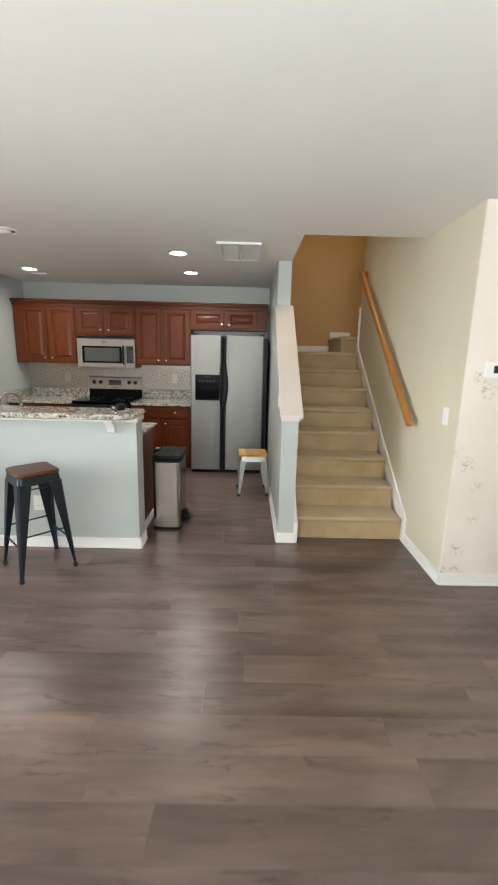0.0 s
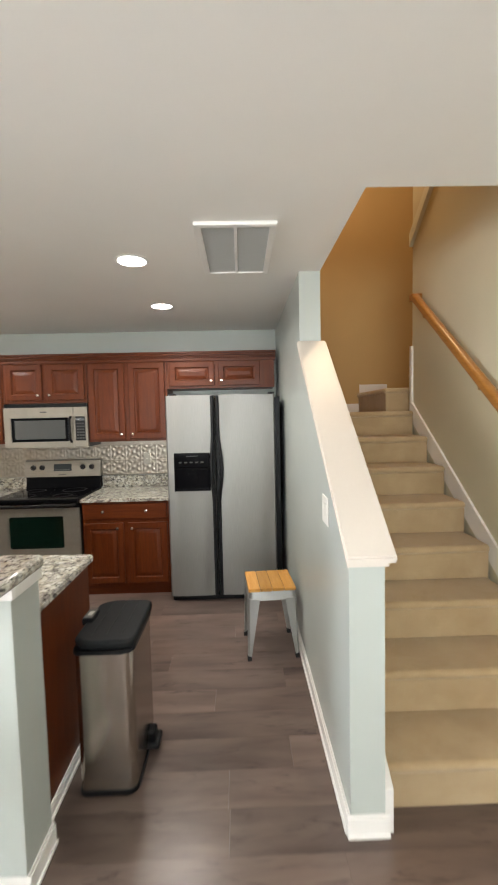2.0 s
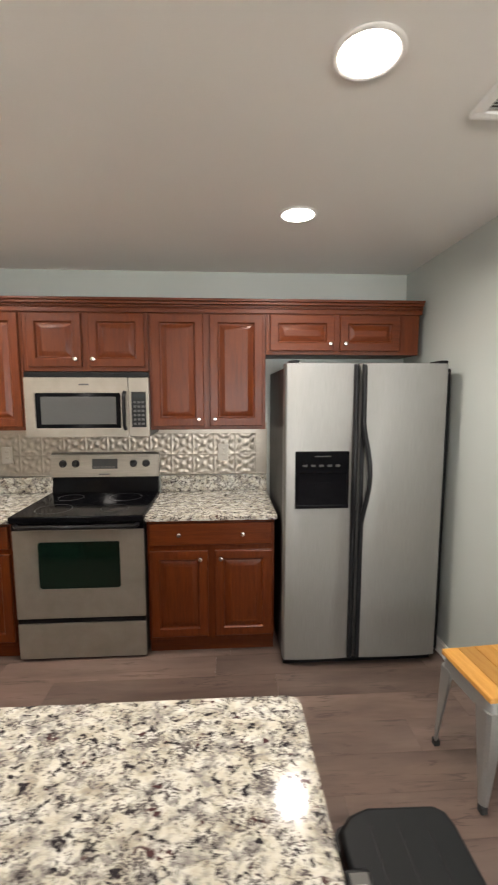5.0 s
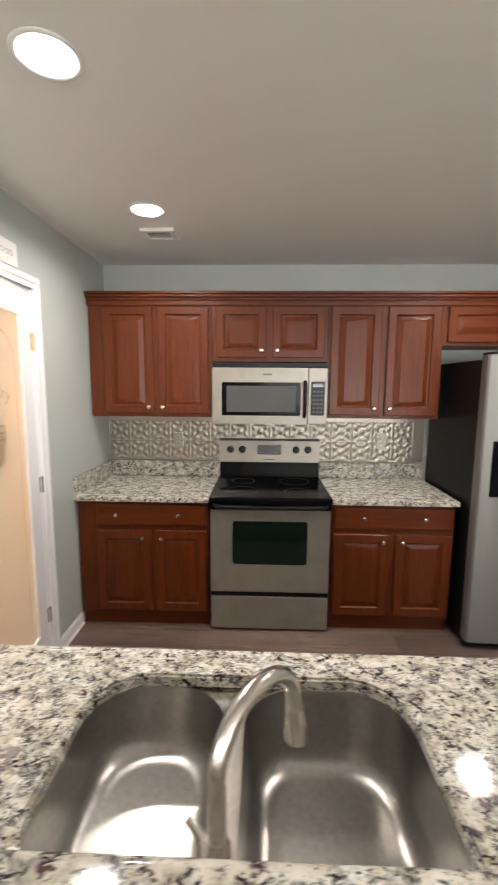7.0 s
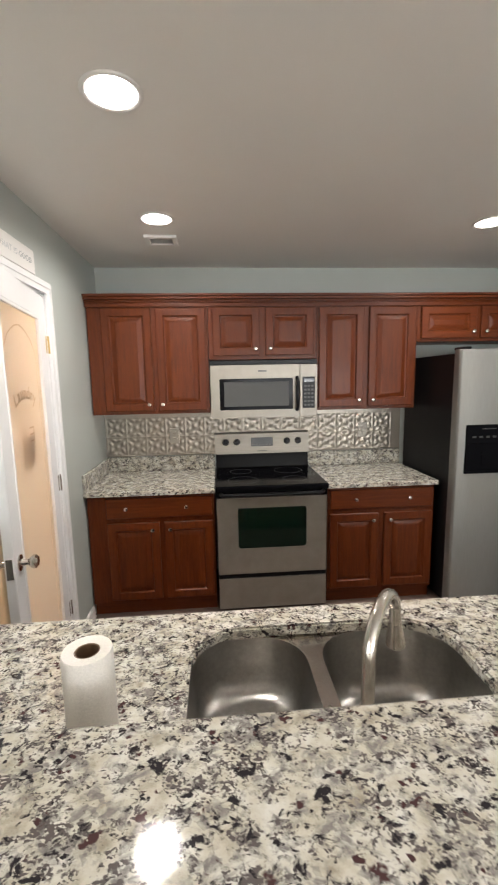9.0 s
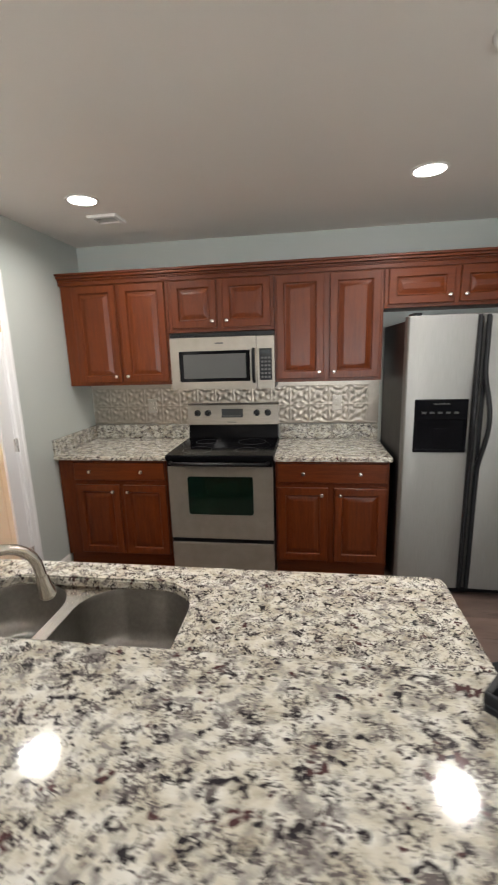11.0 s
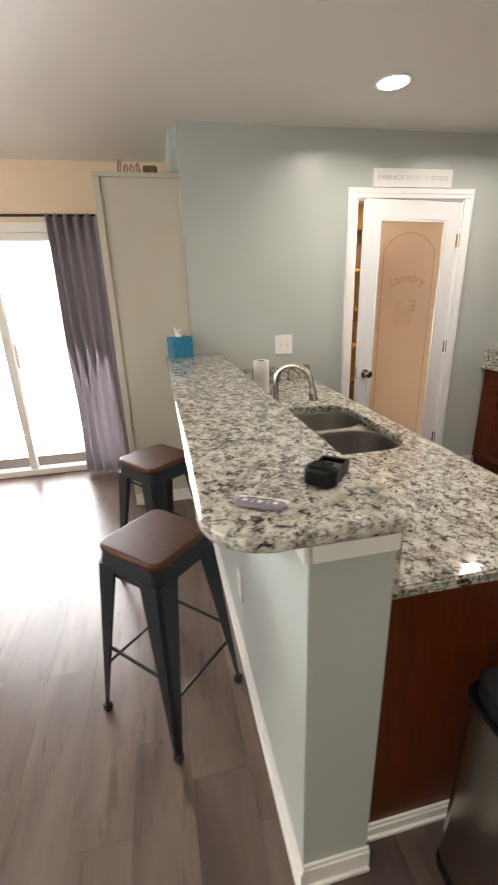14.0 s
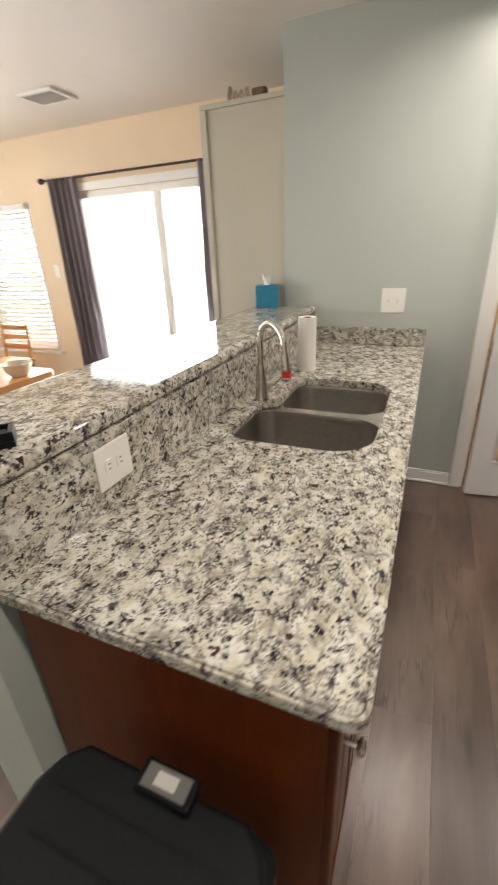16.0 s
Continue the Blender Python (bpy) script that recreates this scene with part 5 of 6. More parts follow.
def hanging_coat(x, seed, drop):
    """A limp garment: folds widening from the shoulders to the hem."""
    bm = bmesh.new()
    rng2 = random.Random(seed)
    lean = rng2.uniform(-0.03, 0.03)
    rings = []
    for i in range(9):
        f = i / 8
        wide = 0.03 + 0.16 * min(1, f * 3.2) ** 0.7 + 0.03 * f
        rings.append([bm.verts.new((x + lean * f + 0.055 * (0.5 + 0.5 * f) * math.sin(a) * (1 + 0.35 * math.sin(5 * a + seed)), 7.22 + wide * math.cos(a) * (1 + 0.08 * math.sin(7 * a)), 1.50 - drop * f + 0.015 * math.sin(3 * a + seed) * f)) for a in (2 * math.pi * k / 28 for k in range(28))])
    for a, b in zip(rings, rings[1:]):
        for k in range(28):
            bm.faces.new((a[k], a[(k + 1) % 28], b[(k + 1) % 28], b[k]))
    bm.faces.new(rings[0])
    bm.faces.new(rings[-1][::-1])
    bmesh.ops.recalc_face_normals(bm, faces=bm.faces)
    return tagged(part("hanging_coat", bm, M_COAT, None, "", 70), "black garment hanging from the laundry rail", "clothes", "hanging clothes")


for k in range(5):
    hanging_coat(-1.86 + 0.085 * k, 3 + k, 0.44 + 0.05 * (k % 3))
tube_bm = fresh(lambda b2: tube(b2, [(-2.58, 7.22, 1.515), (-1.03, 7.22, 1.515)], 0.014, 8))
tagged(part("clothes_rail", tube_bm, M_SILVER, None), "metal clothes rail across the laundry", "rail")

# ---- dining side: sliding door, window, curtains ----


def window_unit(name, y0, y1, z0, z1, bars, label):
    w = thing(name, pose(DX - 0.06, y0, z0), label, "window", "", "structure")
    L, H, t = y1 - y0, z1 - z0, 0.055
    part("frame", fresh(lambda bm: box(bm, (-0.05, 0, 0), (0.05, t, H), 0.004), lambda bm: box(bm, (-0.05, L - t, 0), (0.05, L, H), 0.004), lambda bm: box(bm, (-0.05, t, 0), (0.05, L - t, t), 0.004), lambda bm: box(bm, (-0.05, t, H - t), (0.05, L - t, H), 0.004)), M_VINYL, w)
    edges = [t] + [b for b in bars] + [L - t]
    for b in bars:
        part("mullion", B((-0.03, b - 0.028, t), (0.035, b + 0.028, H - t), 0.004), M_VINYL, w)
    for p, q in zip(edges, edges[1:]):
        g = part("pane", B((-0.004, p, t), (0.004, q, H - t)), M_GLASS, w)
        g.visible_shadow = False
    return w


slider = window_unit("sliding_door", 2.62, 4.36, 0.0, 1.95, [0.905], "white vinyl sliding glass door, bright outside")
part("pull_handle", B((0.035, 0.955, 0.95), (0.06, 0.975, 1.15), 0.006), M_VINYL, slider)
trimbm = bmesh.new()
box(trimbm, (DX, 2.55, 0), (DX + 0.016, 2.62, 1.95), 0.003)
box(trimbm, (DX, 4.36, 0), (DX + 0.016, 4.43, 1.95), 0.003)
box(trimbm, (DX, 2.55, 1.95), (DX + 0.016, 4.43, 2.015), 0.003)
setting("sliding_door_casing", trimbm, M_TRIM, "white casing round the sliding door", "trim")
win = window_unit("window_1", 1.22, 2.10, 0.50, 1.92, [], "white dining window behind open blinds")
part("window_sill", B((0.05, -0.05, -0.03), (0.11, 0.93, 0.0), 0.004), M_TRIM, win)
blind = thing("window_blind", pose(DX + 0.02, 1.24, 0.52), "white slatted horizontal blind, slats open", "blind")
part("headrail", B((-0.02, 0, 1.34), (0.03, 0.84, 1.385), 0.004), M_VINYL, blind)
slat_src = None
for k in range(30):
    if slat_src is None:
        slat_src = part("slat", B((-0.024, 0.005, -0.0012), (0.024, 0.835, 0.0012)), M_VINYL, blind, "", 0)
        o = slat_src
    else:
        o = new("slat", slat_src.data)
        o.parent = blind
    o.matrix_basis = pose(0.005, 0, 0.02 + 0.0445 * k, 0, 28, 0)
for yy in (0.12, 0.72):
    part("ladder_cord", fresh(lambda b2: tube(b2, [(0.005, yy, 0.0), (0.005, yy, 1.34)], 0.0015, 5)), M_VINYL, blind)
part("bottom_rail", B((-0.02, 0, -0.012), (0.028, 0.84, 0.004), 0.003), M_VINYL, blind)

# living-room window behind the start of the walk
sw = thing("window_2", pose(0.2, 0.16, 0.55), "wide white living room window", "window", "", "structure")
for a in (0.0, 1.18, 2.37, 3.55):
    part("mullion", B((a, -0.04, 0), (a + 0.05, 0.04, 1.6), 0.004), M_VINYL, sw)
for z in (0.0, 1.55):
    part("rail", B((0.05, -0.04, z), (3.55, 0.04, z + 0.05), 0.004), M_VINYL, sw)
setting("backdrop_south", B((-2.4, -1.1, -0.3), (6.0, -1.05, 3.4)), M_OUTSIDE, "overexposed daylight outside the living room", "backdrop")


def curtain(y0, y1, waves, label):
    bm = bmesh.new()
    n, rows = waves * 12, 22
    grid = []
    for r in range(rows + 1):
        z = 2.06 - (2.06 - 0.02) * r / rows
        row = []
        for i in range(n + 1):
            f = i / n
            amp = 0.026 + 0.018 * r / rows
            fall = r / rows
            x = 0.066 + amp * math.sin(2 * math.pi * waves * f + 1.1 * math.sin(4.3 * f + 1.0) + 0.5 * fall * math.sin(2.2 * f)) * (0.75 + 0.3 * math.sin(5.0 * f + 1.4 * fall)) + 0.006 * math.sin(11 * f + 3.0 * fall) + 0.004 * math.sin(26 * f - 5 * fall)
            row.append(bm.verts.new((DX + x, y0 + (y1 - y0) * f + 0.01 * math.sin(0.5 * r + 7 * f) * r / rows, z)))
        grid.append(row)
    for a, b in zip(grid, grid[1:]):
        for i in range(n):
            bm.faces.new((a[i], a[i + 1], b[i + 1], b[i]))
    bmesh.ops.solidify(bm, geom=list(bm.faces), thickness=0.004)
    return tagged(part("curtain", bm, M_CURTAIN, None, "", 70), label, "curtain", "slider curtains")


curtain(2.47, 2.78, 5, "grey fabric curtain drawn aside on a dark rod")
curtain(4.0, 4.40, 6, "grey fabric curtain drawn aside against the closet")
rod = thing("curtain_rod", pose(DX + 0.06, 0, 2.052), "thin dark bronze curtain rod with ball ends", "curtain rod")
part("pole", fresh(lambda b2: tube(b2, [(0, 2.40, 0), (0, 4.42, 0)], 0.009, 10)), M_ROD, rod)
part("finial", fresh(lambda b2: lathe(b2, [(0.004, -0.03), (0.02, -0.02), (0.026, 0.0), (0.02, 0.02), (0.008, 0.028)], (0, 2.375, 0), 14, "y")), M_ROD, rod)
for yy in (2.45, 4.38):
    part("bracket", fresh(lambda b2: tube(b2, [(0, yy, 0), (-0.058, yy, -0.01)], 0.006, 8)), M_ROD, rod)

# ---- ceiling fittings ----
for cx, cy in CANS:
    d = thing("downlight", pose(cx, cy, ROOM_TOP), "lit white recessed ceiling downlight", "ceiling light", "kitchen downlights")
    part("trim_ring", fresh(lambda bm: tube(bm, [(0.083 * math.cos(k), 0.083 * math.sin(k), -0.004) for k in (2 * math.pi * j / 32 for j in range(32))], 0.009, 8, True, 0.5)), M_TRIM, d)
    part("diffuser", fresh(lambda bm: lathe(bm, [(0.076, -0.002), (0.076, -0.005), (0.06, -0.009), (0.01, -0.0105)], (0, 0, 0), 28)), M_LAMPGLOW, d, "glowing round diffuser")
d = thing("eyeball_light", pose(0.29, 5.39, ROOM_TOP), "unlit white recessed eyeball ceiling light", "ceiling light")
part("trim_ring", fresh(lambda bm: tube(bm, [(0.085 * math.cos(k), 0.085 * math.sin(k), -0.005) for k in (2 * math.pi * j / 32 for j in range(32))], 0.012, 8, True, 0.6)), M_TRIM, d)
part("recess", fresh(lambda bm: lathe(bm, [(0.076, -0.001), (0.076, -0.003), (0.04, -0.0035)], (0, 0, 0), 28)), M_VENTDARK, d, "shaded grey recess")
part("eyeball", fresh(lambda bm: lathe(bm, [(0.045, -0.003), (0.043, -0.018), (0.032, -0.03), (0.01, -0.032)], (0, 0, 0), 20)), M_TRIM, d)


def ceiling_vent(name, x0, y0, x1, y1, label, lanes, pitch, border):
    v = thing(name, pose(x0, y0, ROOM_TOP), label, "vent")
    w, l = x1 - x0, y1 - y0
    bm = bmesh.new()
    for a, b in (((0, 0), (w, border)), ((0, l - border), (w, l)), ((0, border), (border, l - border)), ((w - border, border), (w, l - border))):
        box(bm, (a[0], a[1], -0.018), (b[0], b[1], 0), 0.004)
    part("frame", bm, M_TRIM, v)
    part("backing", B((border, border, -0.003), (w - border, l - border, 0)), M_VENTDARK, v)
    lw = (w - 2 * border) / lanes
    for k in range(1, lanes):
        part("divider", B((border + k * lw - 0.008, border, -0.016), (border + k * lw + 0.008, l - border, -0.003), 0.002), M_TRIM, v)
    n = int((l - 2 * border) / pitch)
    src = None
    for i in range(n):
        if src is None:
            src = part("slat", B((border, -0.0065, -0.001), (w - border, 0.0065, 0.001)), M_SLAT, v, "", 0)
            o = src
        else:
            o = new("slat", src.data)
            o.parent = v
        o.matrix_basis = pose(0, border + (i + 0.5) * pitch, -0.009, 38)
    return v


ceiling_vent("return_air_vent", 1.912, 5.556, 2.286, 6.205, "white louvred return air grille in the ceiling", 2, 0.0135, 0.032)
ceiling_vent("kitchen_vent", -0.425, 7.17, -0.235, 7.33, "small white ceiling air register", 1, 0.016, 0.03)
ceiling_vent("dining_vent", -1.2, 3.05, -0.95, 3.36, "white ceiling air register in the dining area", 1, 0.016, 0.03)

# ---- plates, outlets ----


def plate(name, m, w, h, kind, label, look_of=M_PLATE):
    """On the plane of m, standing out along its z."""
    p = thing(name, m, label, "switch" if "switch" in name else "outlet")
    part("cover", fresh(lambda bm: box(bm, (-w / 2, -h / 2, 0), (w / 2, h / 2, 0.006), 0.003)), look_of, p)
    n = 1 if kind == "outlet" else max(1, round(w / 0.06))
    for k in range(n):
        cx = (k - (n - 1) / 2) * 0.046
        if kind == "toggle":
            part("toggle", fresh(lambda bm: box(bm, (cx - 0.005, -0.011, 0.006), (cx + 0.005, 0.011, 0.014), 0.002)), M_IVORY, p)
        elif kind == "rocker":
            part("rocker", B((cx - 0.016, -0.033, 0.006), (cx + 0.016, 0.033, 0.009), 0.002), M_PLATE, p)
        else:
            for s in (-0.02, 0.02):
                sk = part("socket", fresh(lambda bm: prism(bm, rounded(cx - 0.017, s - 0.014, cx + 0.017, s + 0.014, 0.009, 4), 0.006, 0.008)), look_of, p)
                for e in (-0.006, 0.006):
                    part("slot", B((cx + e - 0.001, s - 0.004, 0.008), (cx + e + 0.001, s + 0.005, 0.0084)), M_SLOT, sk)
    return p


plate("light_switch", pose(WX, 5.58, 1.117, 90, 0, 90), 0.128, 0.132, "toggle", "white double toggle switch plate on sage wall")
plate("light_switch", pose(HX0, 5.484, 1.132, 90, 0, -90), 0.117, 0.125, "rocker", "white double light switch plate on the half wall")
plate("light_switch", pose(SX, 4.68, 1.14, 90, 0, -90), 0.075, 0.12, "rocker", "white light switch plate on the stair wall")
plate("counter_outlet", pose(1.002, 5.137, 0.965, 90, 0, 180) @ pose(0, 0, 0, 0, 0, 90), 0.105, 0.118, "outlet", "white duplex outlet plate on the granite splash")
plate("bar_outlet", pose(0.605, 4.94, 0.36, 90, 0, 0), 0.075, 0.12, "outlet", "white outlet plate on the sage bar wall")
plate("splash_outlet", pose(-0.37, BY - 0.012, 1.145, 90, 0, 0), 0.075, 0.12, "outlet", "pewter outlet plate on the tin backsplash", M_PEWTER)
plate("splash_outlet", pose(1.15, BY - 0.012, 1.155, 90, 0, 0), 0.075, 0.12, "outlet", "pewter outlet plate on the tin backsplash", M_PEWTER)
plate("light_switch", pose(DX, 2.29, 1.3, 90, 0, 90), 0.075, 0.12, "rocker", "white light switch plate on the yellow wall")
thermo = thing("thermostat", pose(3.65, 4.498, 1.41), "white wall thermostat with dark screen", "thermostat")
part("case", B((0, -0.028, 0), (0.13, 0, 0.1), 0.008), M_PLATE, thermo)
part("screen", B((0.045, -0.0295, 0.03), (0.1, -0.028, 0.075), 0.001), M_DISPLAY, thermo)

# ---- small things on the counters ----
towel = thing("paper_towel_roll", pose(-0.266, 5.258, LOW), "white paper towel roll standing on the counter", "paper towel")
bm = bmesh.new()
lathe(bm, [(0.021, 0.001), (0.0415, 0.0), (0.043, 0.006), (0.043, 0.242), (0.0415, 0.247), (0.021, 0.245), (0.0205, 0.2)], (0, 0, 0), 32)
part("roll", bm, M_PAPERTOWEL, towel)
part("core", fresh(lambda b2: tube(b2, [(0.0205 * math.cos(k), 0.0205 * math.sin(k), 0.2435) for k in (2 * math.pi * j / 24 for j in range(24))], 0.0018, 6, True)), M_CARDBOARD, towel, "brown cardboard core")
part("core_shadow", fresh(lambda b2: lathe(b2, [(0.0195, 0.2), (0.0195, 0.2445), (0.0188, 0.2445), (0.0188, 0.2)], (0, 0, 0), 24)), M_CARDBOARD, towel)

soap = thing("soap_bottle", pose(-0.06, 5.222, LOW), "small clear dish soap bottle with red label", "soap bottle")
part("bottle", fresh(lambda b2: lathe(b2, [(0.020, 0.0), (0.0225, 0.004), (0.0225, 0.050), (0.018, 0.062), (0.009, 0.067), (0.009, 0.071)], (0, 0, 0), 18)), M_SOAP, soap)
part("label", fresh(lambda b2: lathe(b2, [(0.0228, 0.014), (0.0232, 0.015), (0.0232, 0.045), (0.0228, 0.046)], (0, 0, 0), 18)), M_RED, soap, "red label")
part("cap", fresh(lambda b2: lathe(b2, [(0.011, 0.071), (0.011, 0.080), (0.006, 0.082), (0.005, 0.088)], (0, 0, 0), 14)), M_PLATE, soap)

tissue = thing("tissue_box", pose(-0.835, 4.852, 1.0865, 0, 0, 16), "teal cube tissue box with a tissue pulled up", "tissue box")
part("carton", B((-0.066, -0.066, 0), (0.066, 0.066, 0.128), 0.003), M_TEAL, tissue)
bm = bmesh.new()
tops = [(-0.03, -0.02, 0.165), (-0.005, -0.03, 0.195), (0.02, 0.0, 0.15), (0.0, 0.02, 0.178)]
base = [(-0.03, -0.012, 0.129), (-0.005, -0.018, 0.129), (0.03, 0.0, 0.129), (0.0, 0.016, 0.129)]
tv = [bm.verts.new(v) for v in tops]
bv = [bm.verts.new(v) for v in base]
for i in range(4):
    bm.faces.new((bv[i], bv[(i + 1) % 4], tv[(i + 1) % 4], tv[i]))
bmesh.ops.subdivide_edges(bm, edges=list(bm.edges), cuts=3, use_grid_fill=True)
for v in bm.verts:
    v.co += 0.006 * Vector(noise.noise_vector(v.co * 40))
bmesh.ops.solidify(bm, geom=list(bm.faces), thickness=0.0012)
part("tissue", bm, M_TISSUE, tissue, "white crumpled tissue", 80)

gadget = thing("battery_charger", pose(1.232, 5.024, 1.0865, 0, 0, 138), "small black plastic charger with a clear battery tray", "charger")
part("block", fresh(lambda b2: soft_slab(b2, rounded(-0.036, -0.036, 0.002, 0.036, 0.017, 6), 0.0, 0.044, 0.012, 5)), M_BLACK, gadget)
for k in range(4):
    part("ridge", B((-0.028 + 0.008 * k, -0.022, 0.043), (-0.024 + 0.008 * k, 0.022, 0.0462), 0.001), M_BLACK, gadget)
part("tray", fresh(lambda b2: prism(b2, rounded(-0.002, -0.031, 0.076, 0.031, 0.006, 3), 0.0, 0.012, 0.002, 2)), M_BLACK, gadget)
part("battery", fresh(lambda b2: prism(b2, rounded(0.008, -0.022, 0.062, 0.022, 0.004, 3), 0.0125, 0.022, 0.003, 2)), M_FADED, gadget, "dark grey battery in the tray")
for k in (-1, 1):
    part("rail", B((-0.002, k * 0.026, 0.012), (0.076, k * 0.031, 0.030), 0.002), M_BLACK, gadget)
    part("contact", B((0.000, k * 0.012 - 0.004, 0.030), (0.008, k * 0.012 + 0.004, 0.040), 0.001), M_SILVER, gadget, "bright metal contact")
part("end_stop", B((0.066, -0.026, 0.012), (0.076, 0.026, 0.030), 0.002), M_BLACK, gadget)
part("side_label", B((0.012, 0.0312, 0.006), (0.052, 0.0318, 0.022)), M_SLAT, gadget, "pale side label")

remote = thing("hook_strip", pose(1.300, 4.870, 1.0865, 0, 0, 240), "clear plastic pack with three pale buttons on purple card", "strip")
part("card", fresh(lambda b2: prism(b2, rounded(-0.05, -0.032, 0.05, -0.013, 0.006, 3), 0, 0.003)), M_PLATE, remote, "white printed card edge")
part("strip", fresh(lambda b2: prism(b2, rounded(-0.05, -0.014, 0.05, 0.014, 0.012, 4), 0, 0.010, 0.003, 2)), M_REMOTE, remote)
for k in (-0.03, 0.0, 0.03):
    part("stud", fresh(lambda b2: lathe(b2, [(0.0045, 0.009), (0.0045, 0.0112), (0.0035, 0.0116)], (k, 0, 0), 12)), M_PLATE, remote)
for k in (-0.015, 0.015):
    part("divider_line", B((k - 0.0006, -0.008, 0.0095), (k + 0.0006, 0.008, 0.0104)), M_PLATE, remote)
for k, w in ((-0.022, 0.03), (0.012, 0.022)):
    part("printed_bar", B((k, -0.027, 0.003), (k + w, -0.0225, 0.0034)), M_SLOT, remote)

# decoration on top of the closet box
deco = thing("word_ornament", pose(-0.99, 4.58, 2.156), "carved brown wooden letters beside a dark log slice", "ornament")
for k, (w, h) in enumerate(((0.03, 0.075), (0.028, 0.05), (0.028, 0.05), (0.03, 0.058))):
    y0 = 0.036 * k
    part("letter", fresh(lambda b2: tube(b2, [(0, y0 + w * 0.5 + w * 0.42 * math.cos(a) * (0.6 + 0.4 * math.sin(2 * a + k)), 0.006 + h * (0.5 + 0.46 * math.sin(a))) for a in (2 * math.pi * j / 12 for j in range(12))], 0.0065, 6, True)), M_LETTER, deco)
part("log_slice", fresh(lambda b2: prism(b2, rounded(-0.02, 0.15, 0.02, 0.235, (0.004, 0.018, 0.018, 0.004), 4), 0.0, 0.05, 0.008, 3)), M_CARDBOARD, deco)

# dining table, bowl and chair, seen past the bar
table = thing("dining_table", pose(0.14, 2.86, 0), "orange wood dining table near the sliding door", "table")
part("tabletop", fresh(lambda b2: prism(b2, rounded(-0.45, -0.8, 0.45, 0.7, 0.06, 5), 0.715, 0.75, 0.008, 3)), M_TABLE, table)
for sx in (-0.37, 0.37):
    for sy in (-0.7, 0.6):
        part("leg", fresh(lambda b2: tube(b2, [(sx, sy, 0.0), (sx, sy, 0.3), (sx, sy, 0.715)], [0.022, 0.03, 0.036], 12)), M_TABLE, table)
part("apron", B((-0.36, -0.68, 0.64), (0.36, 0.58, 0.714), 0.003), M_TABLE, table)
tagged(part("serving_bowl", fresh(lambda b2: lathe(b2, [(0.045, 0.7505), (0.05, 0.756), (0.074, 0.78), (0.09, 0.83), (0.087, 0.832), (0.068, 0.784), (0.03, 0.76)], (-0.12, 3.44, 0), 28)), M_CREAMWARE, None), "cream ceramic bowl on the dining table", "bowl")
chair = thing("dining_chair", pose(-1.3, 1.72, 0, 0, 0, 90), "orange-brown wooden dining chair beside the blind window", "chair")
part("seat", B((-0.21, -0.21, 0.43), (0.21, 0.21, 0.46), 0.01, 3), M_TABLE, chair)
for sx in (-0.18, 0.18):
    for sy in (-0.18, 0.18):
        part("leg", fresh(lambda b2: tube(b2, [(sx * 1.05, sy * 1.05, 0), (sx, sy, 0.43)], [0.014, 0.02], 10)), M_TABLE, chair)
    part("back_post", fresh(lambda b2: tube(b2, [(sx, 0.19, 0.46), (sx * 1.02, 0.225, 0.80)], [0.018, 0.015], 10)), M_TABLE, chair)
for z in (0.58, 0.675, 0.77):
    part("back_slat", B((-0.18, 0.205 + (z - 0.46) * 0.09 - 0.008, z - 0.025), (0.18, 0.205 + (z - 0.46) * 0.09 + 0.006, z + 0.025), 0.004), M_TABLE, chair)

# ---- tin backsplash tiles ----
TILE = 0.1525


def tin_tile():
    """Pressed square: rim bead, four curled leaves and a boss."""
    bm = bmesh.new()
    n = 16
    g = []
    for j in range(n + 1):
        row = []
        for i in range(n + 1):
            u, v = i / n * 2 - 1, j / n * 2 - 1
            rim = 0.0025 * max(0, 1 - (1 - max(abs(u), abs(v))) / 0.14)
            du, dv = abs(u) - 1, abs(v) - 1
            fan = math.hypot(du, dv)
            h = rim + 0.0095 * max(0, math.cos(9 * math.atan2(dv, du))) * max(0, 1 - abs(fan - 0.72) / 0.34) + 0.007 * max(0, 1 - math.hypot(u, v) / 0.3)
            row.append(bm.verts.new((i / n * (TILE - 0.003), -0.002 - h, j / n * (TILE - 0.003))))
        g.append(row)
    for j in range(n):
        for i in range(n):
            bm.faces.new((g[j][i], g[j][i + 1], g[j + 1][i + 1], g[j + 1][i]))
    me = bpy.data.meshes.new("tin_tile")
    bm.to_mesh(me)
    bm.free()
    me.polygons.foreach_set("use_smooth", [True] * len(me.polygons))
    me.materials.append(M_TIN)
    return me


splash = setting("tin_backsplash", B((WX + 0.001, BY - 0.004, LOW + 0.12), (1.47, BY, 1.37)), M_TIN, "pressed tin tile backsplash with embossed leaf pattern", "backsplash")
tile_mesh = tin_tile()
for i in range(16):
    for j in range(3):
        x = -0.895 + i * TILE
        z = LOW + 0.122 + j * TILE
        if x + TILE > 1.47 or z + TILE > 1.44:
            continue
        o = new("tile", tile_mesh)
        o.location = (x, BY - 0.005, z)
        o.parent = splash
bead = part("border_bead", fresh(lambda b2: tube(b2, [(WX + 0.004, BY - 0.009, LOW + 0.125), (1.468, BY - 0.009, LOW + 0.125)], 0.005, 6)), M_TIN, splash)

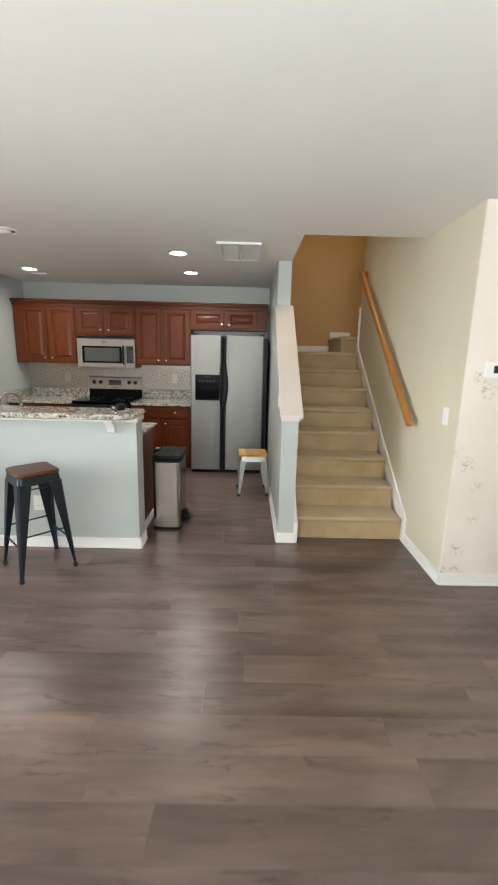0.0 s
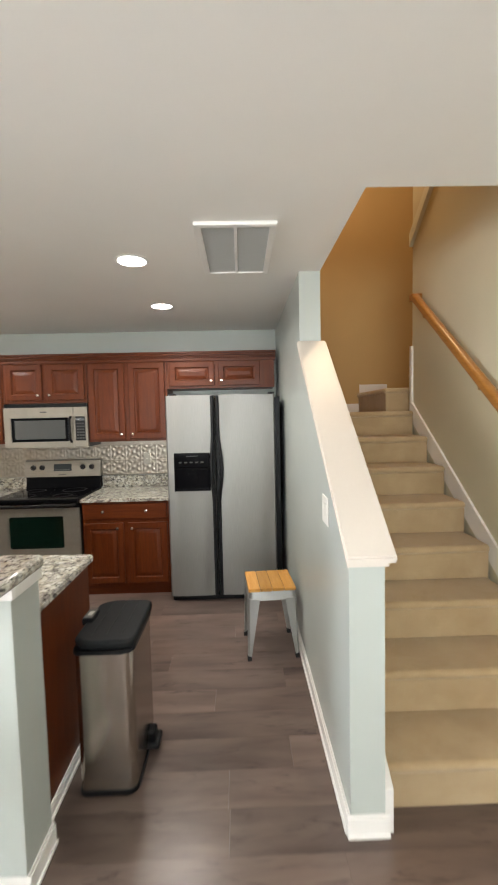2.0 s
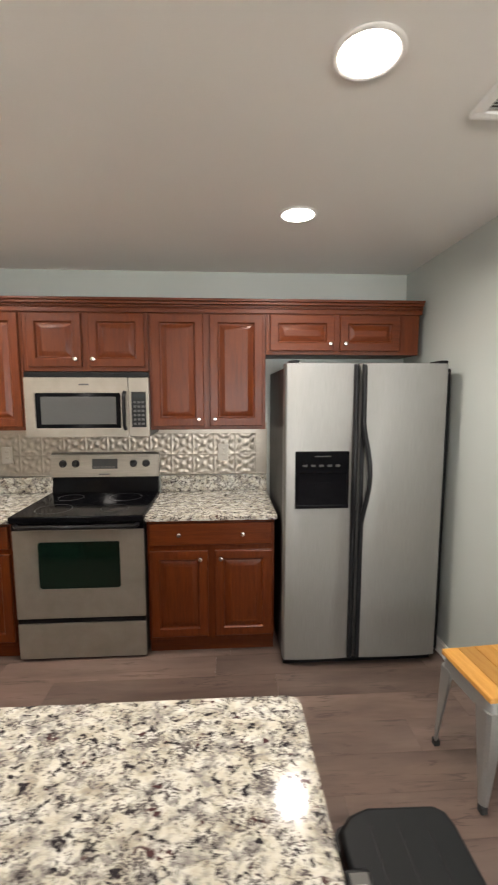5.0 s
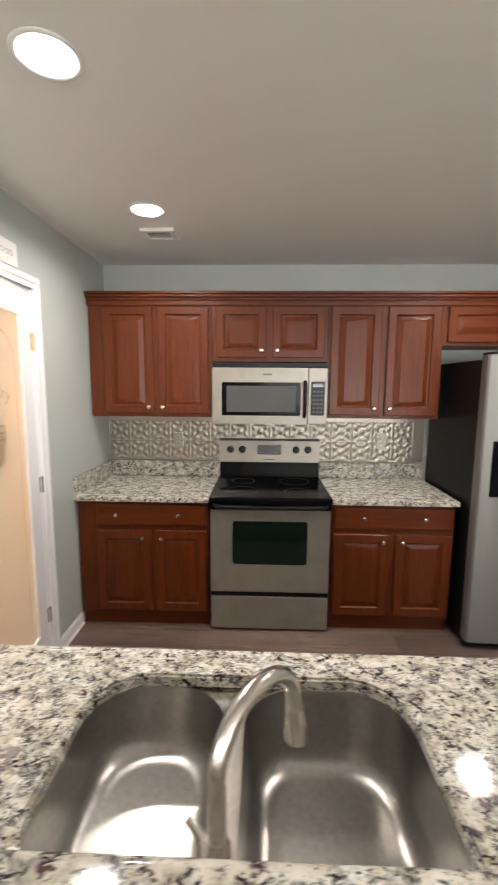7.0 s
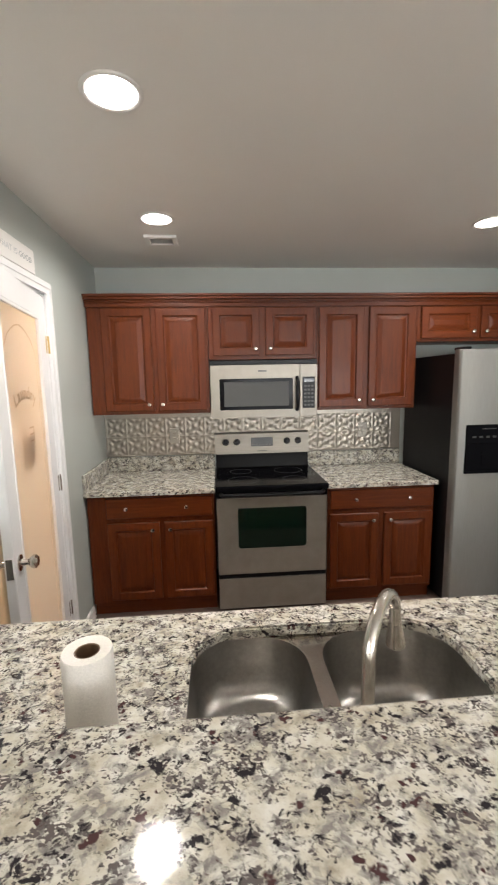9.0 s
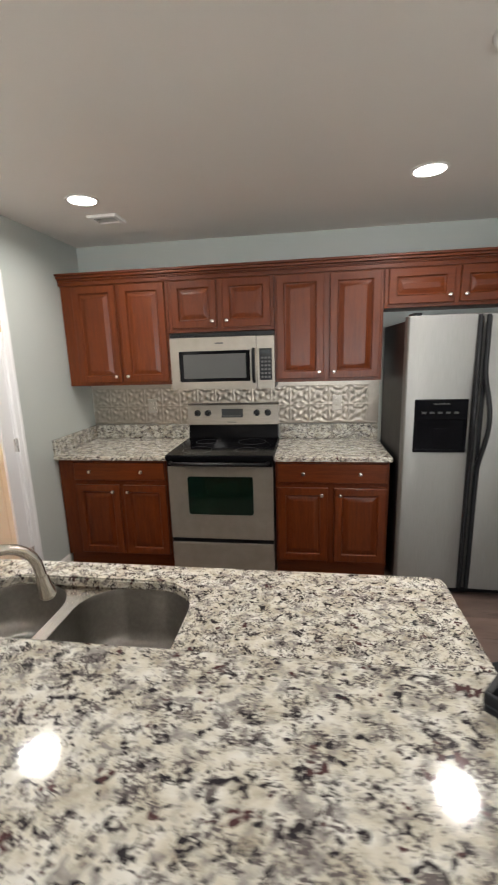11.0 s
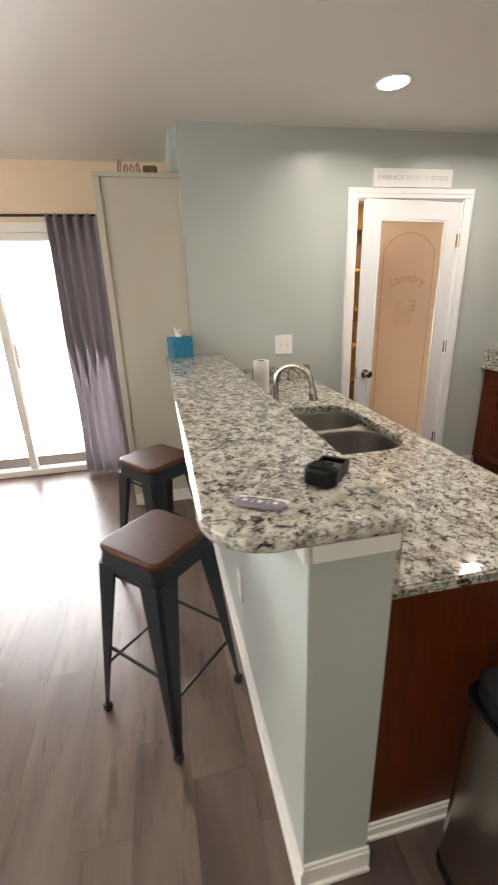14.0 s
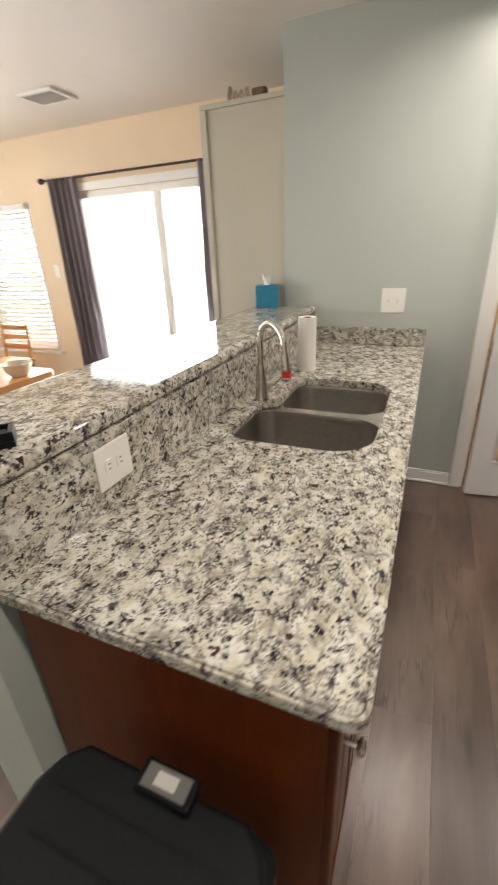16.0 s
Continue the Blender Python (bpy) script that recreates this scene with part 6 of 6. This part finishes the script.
# ---- plank floor ----
setting("subfloor", B((-2.72, 0.0, -0.05), (6.62, 8.12, -0.004)), M_SUBFLOOR, "floor base under the planks", "floor")
floor = thing("floor", pose(0, 0, 0), "grey-brown wood-look vinyl plank floor", "floor", "", "structure")
PW, PL = 0.182, 1.22


def plank_mesh(length, width):
    bm = bmesh.new()
    e = 0.0004
    low = [bm.verts.new((x, y, -0.004)) for x, y in ((0, 0), (length, 0), (length, width), (0, width))]
    mid = [bm.verts.new((x, y, -0.0008)) for x, y in ((0.0002, 0.0002), (length - 0.0002, 0.0002), (length - 0.0002, width - 0.0002), (0.0002, width - 0.0002))]
    top = [bm.verts.new((x, y, 0)) for x, y in ((e, e), (length - e, e), (length - e, width - e), (e, width - e))]
    for a, b in ((low, mid), (mid, top)):
        for i in range(4):
            bm.faces.new((a[i], a[(i + 1) % 4], b[(i + 1) % 4], b[i]))
    bm.faces.new(top)
    me = bpy.data.meshes.new("plank")
    bm.to_mesh(me)
    bm.free()
    me.materials.append(M_PLANK)
    return me


full_plank = plank_mesh(PL, PW)
far_v, far_f, count = [], [], 0
rng = random.Random(5)
rows = int(8.1 / PW)
for r in range(rows):
    y = -0.052 + r * PW
    lo = DX if y < 4.44 else -2.6
    hi = 6.5 if y + PW < 4.6 else SX
    x = lo - rng.uniform(0, PL)
    while x < hi:
        near = 2.3 < y < 7.3 and -1.2 < x + PL / 2 < 4.2 and count < 300 and x >= lo and x + PL <= hi
        if near:
            o = new("plank", full_plank)
            o.location = (x, y, 0)
            o.parent = floor
            count += 1
        else:
            b = len(far_v)
            e = 0.0005
            p, q = max(x + e, lo), min(x + PL - e, hi)
            far_v += [(p, y + e, 0), (q, y + e, 0), (q, y + PW - e, 0), (p, y + PW - e, 0)]
            far_f.append((b, b + 1, b + 2, b + 3))
        x += PL
far_me = bpy.data.meshes.new("far_planks")
far_me.from_pydata(far_v, [], far_f)
far_me.materials.append(M_PLANK)
far = tagged(new("far_planks", far_me), "", "", "", "stuff")
far.parent = floor
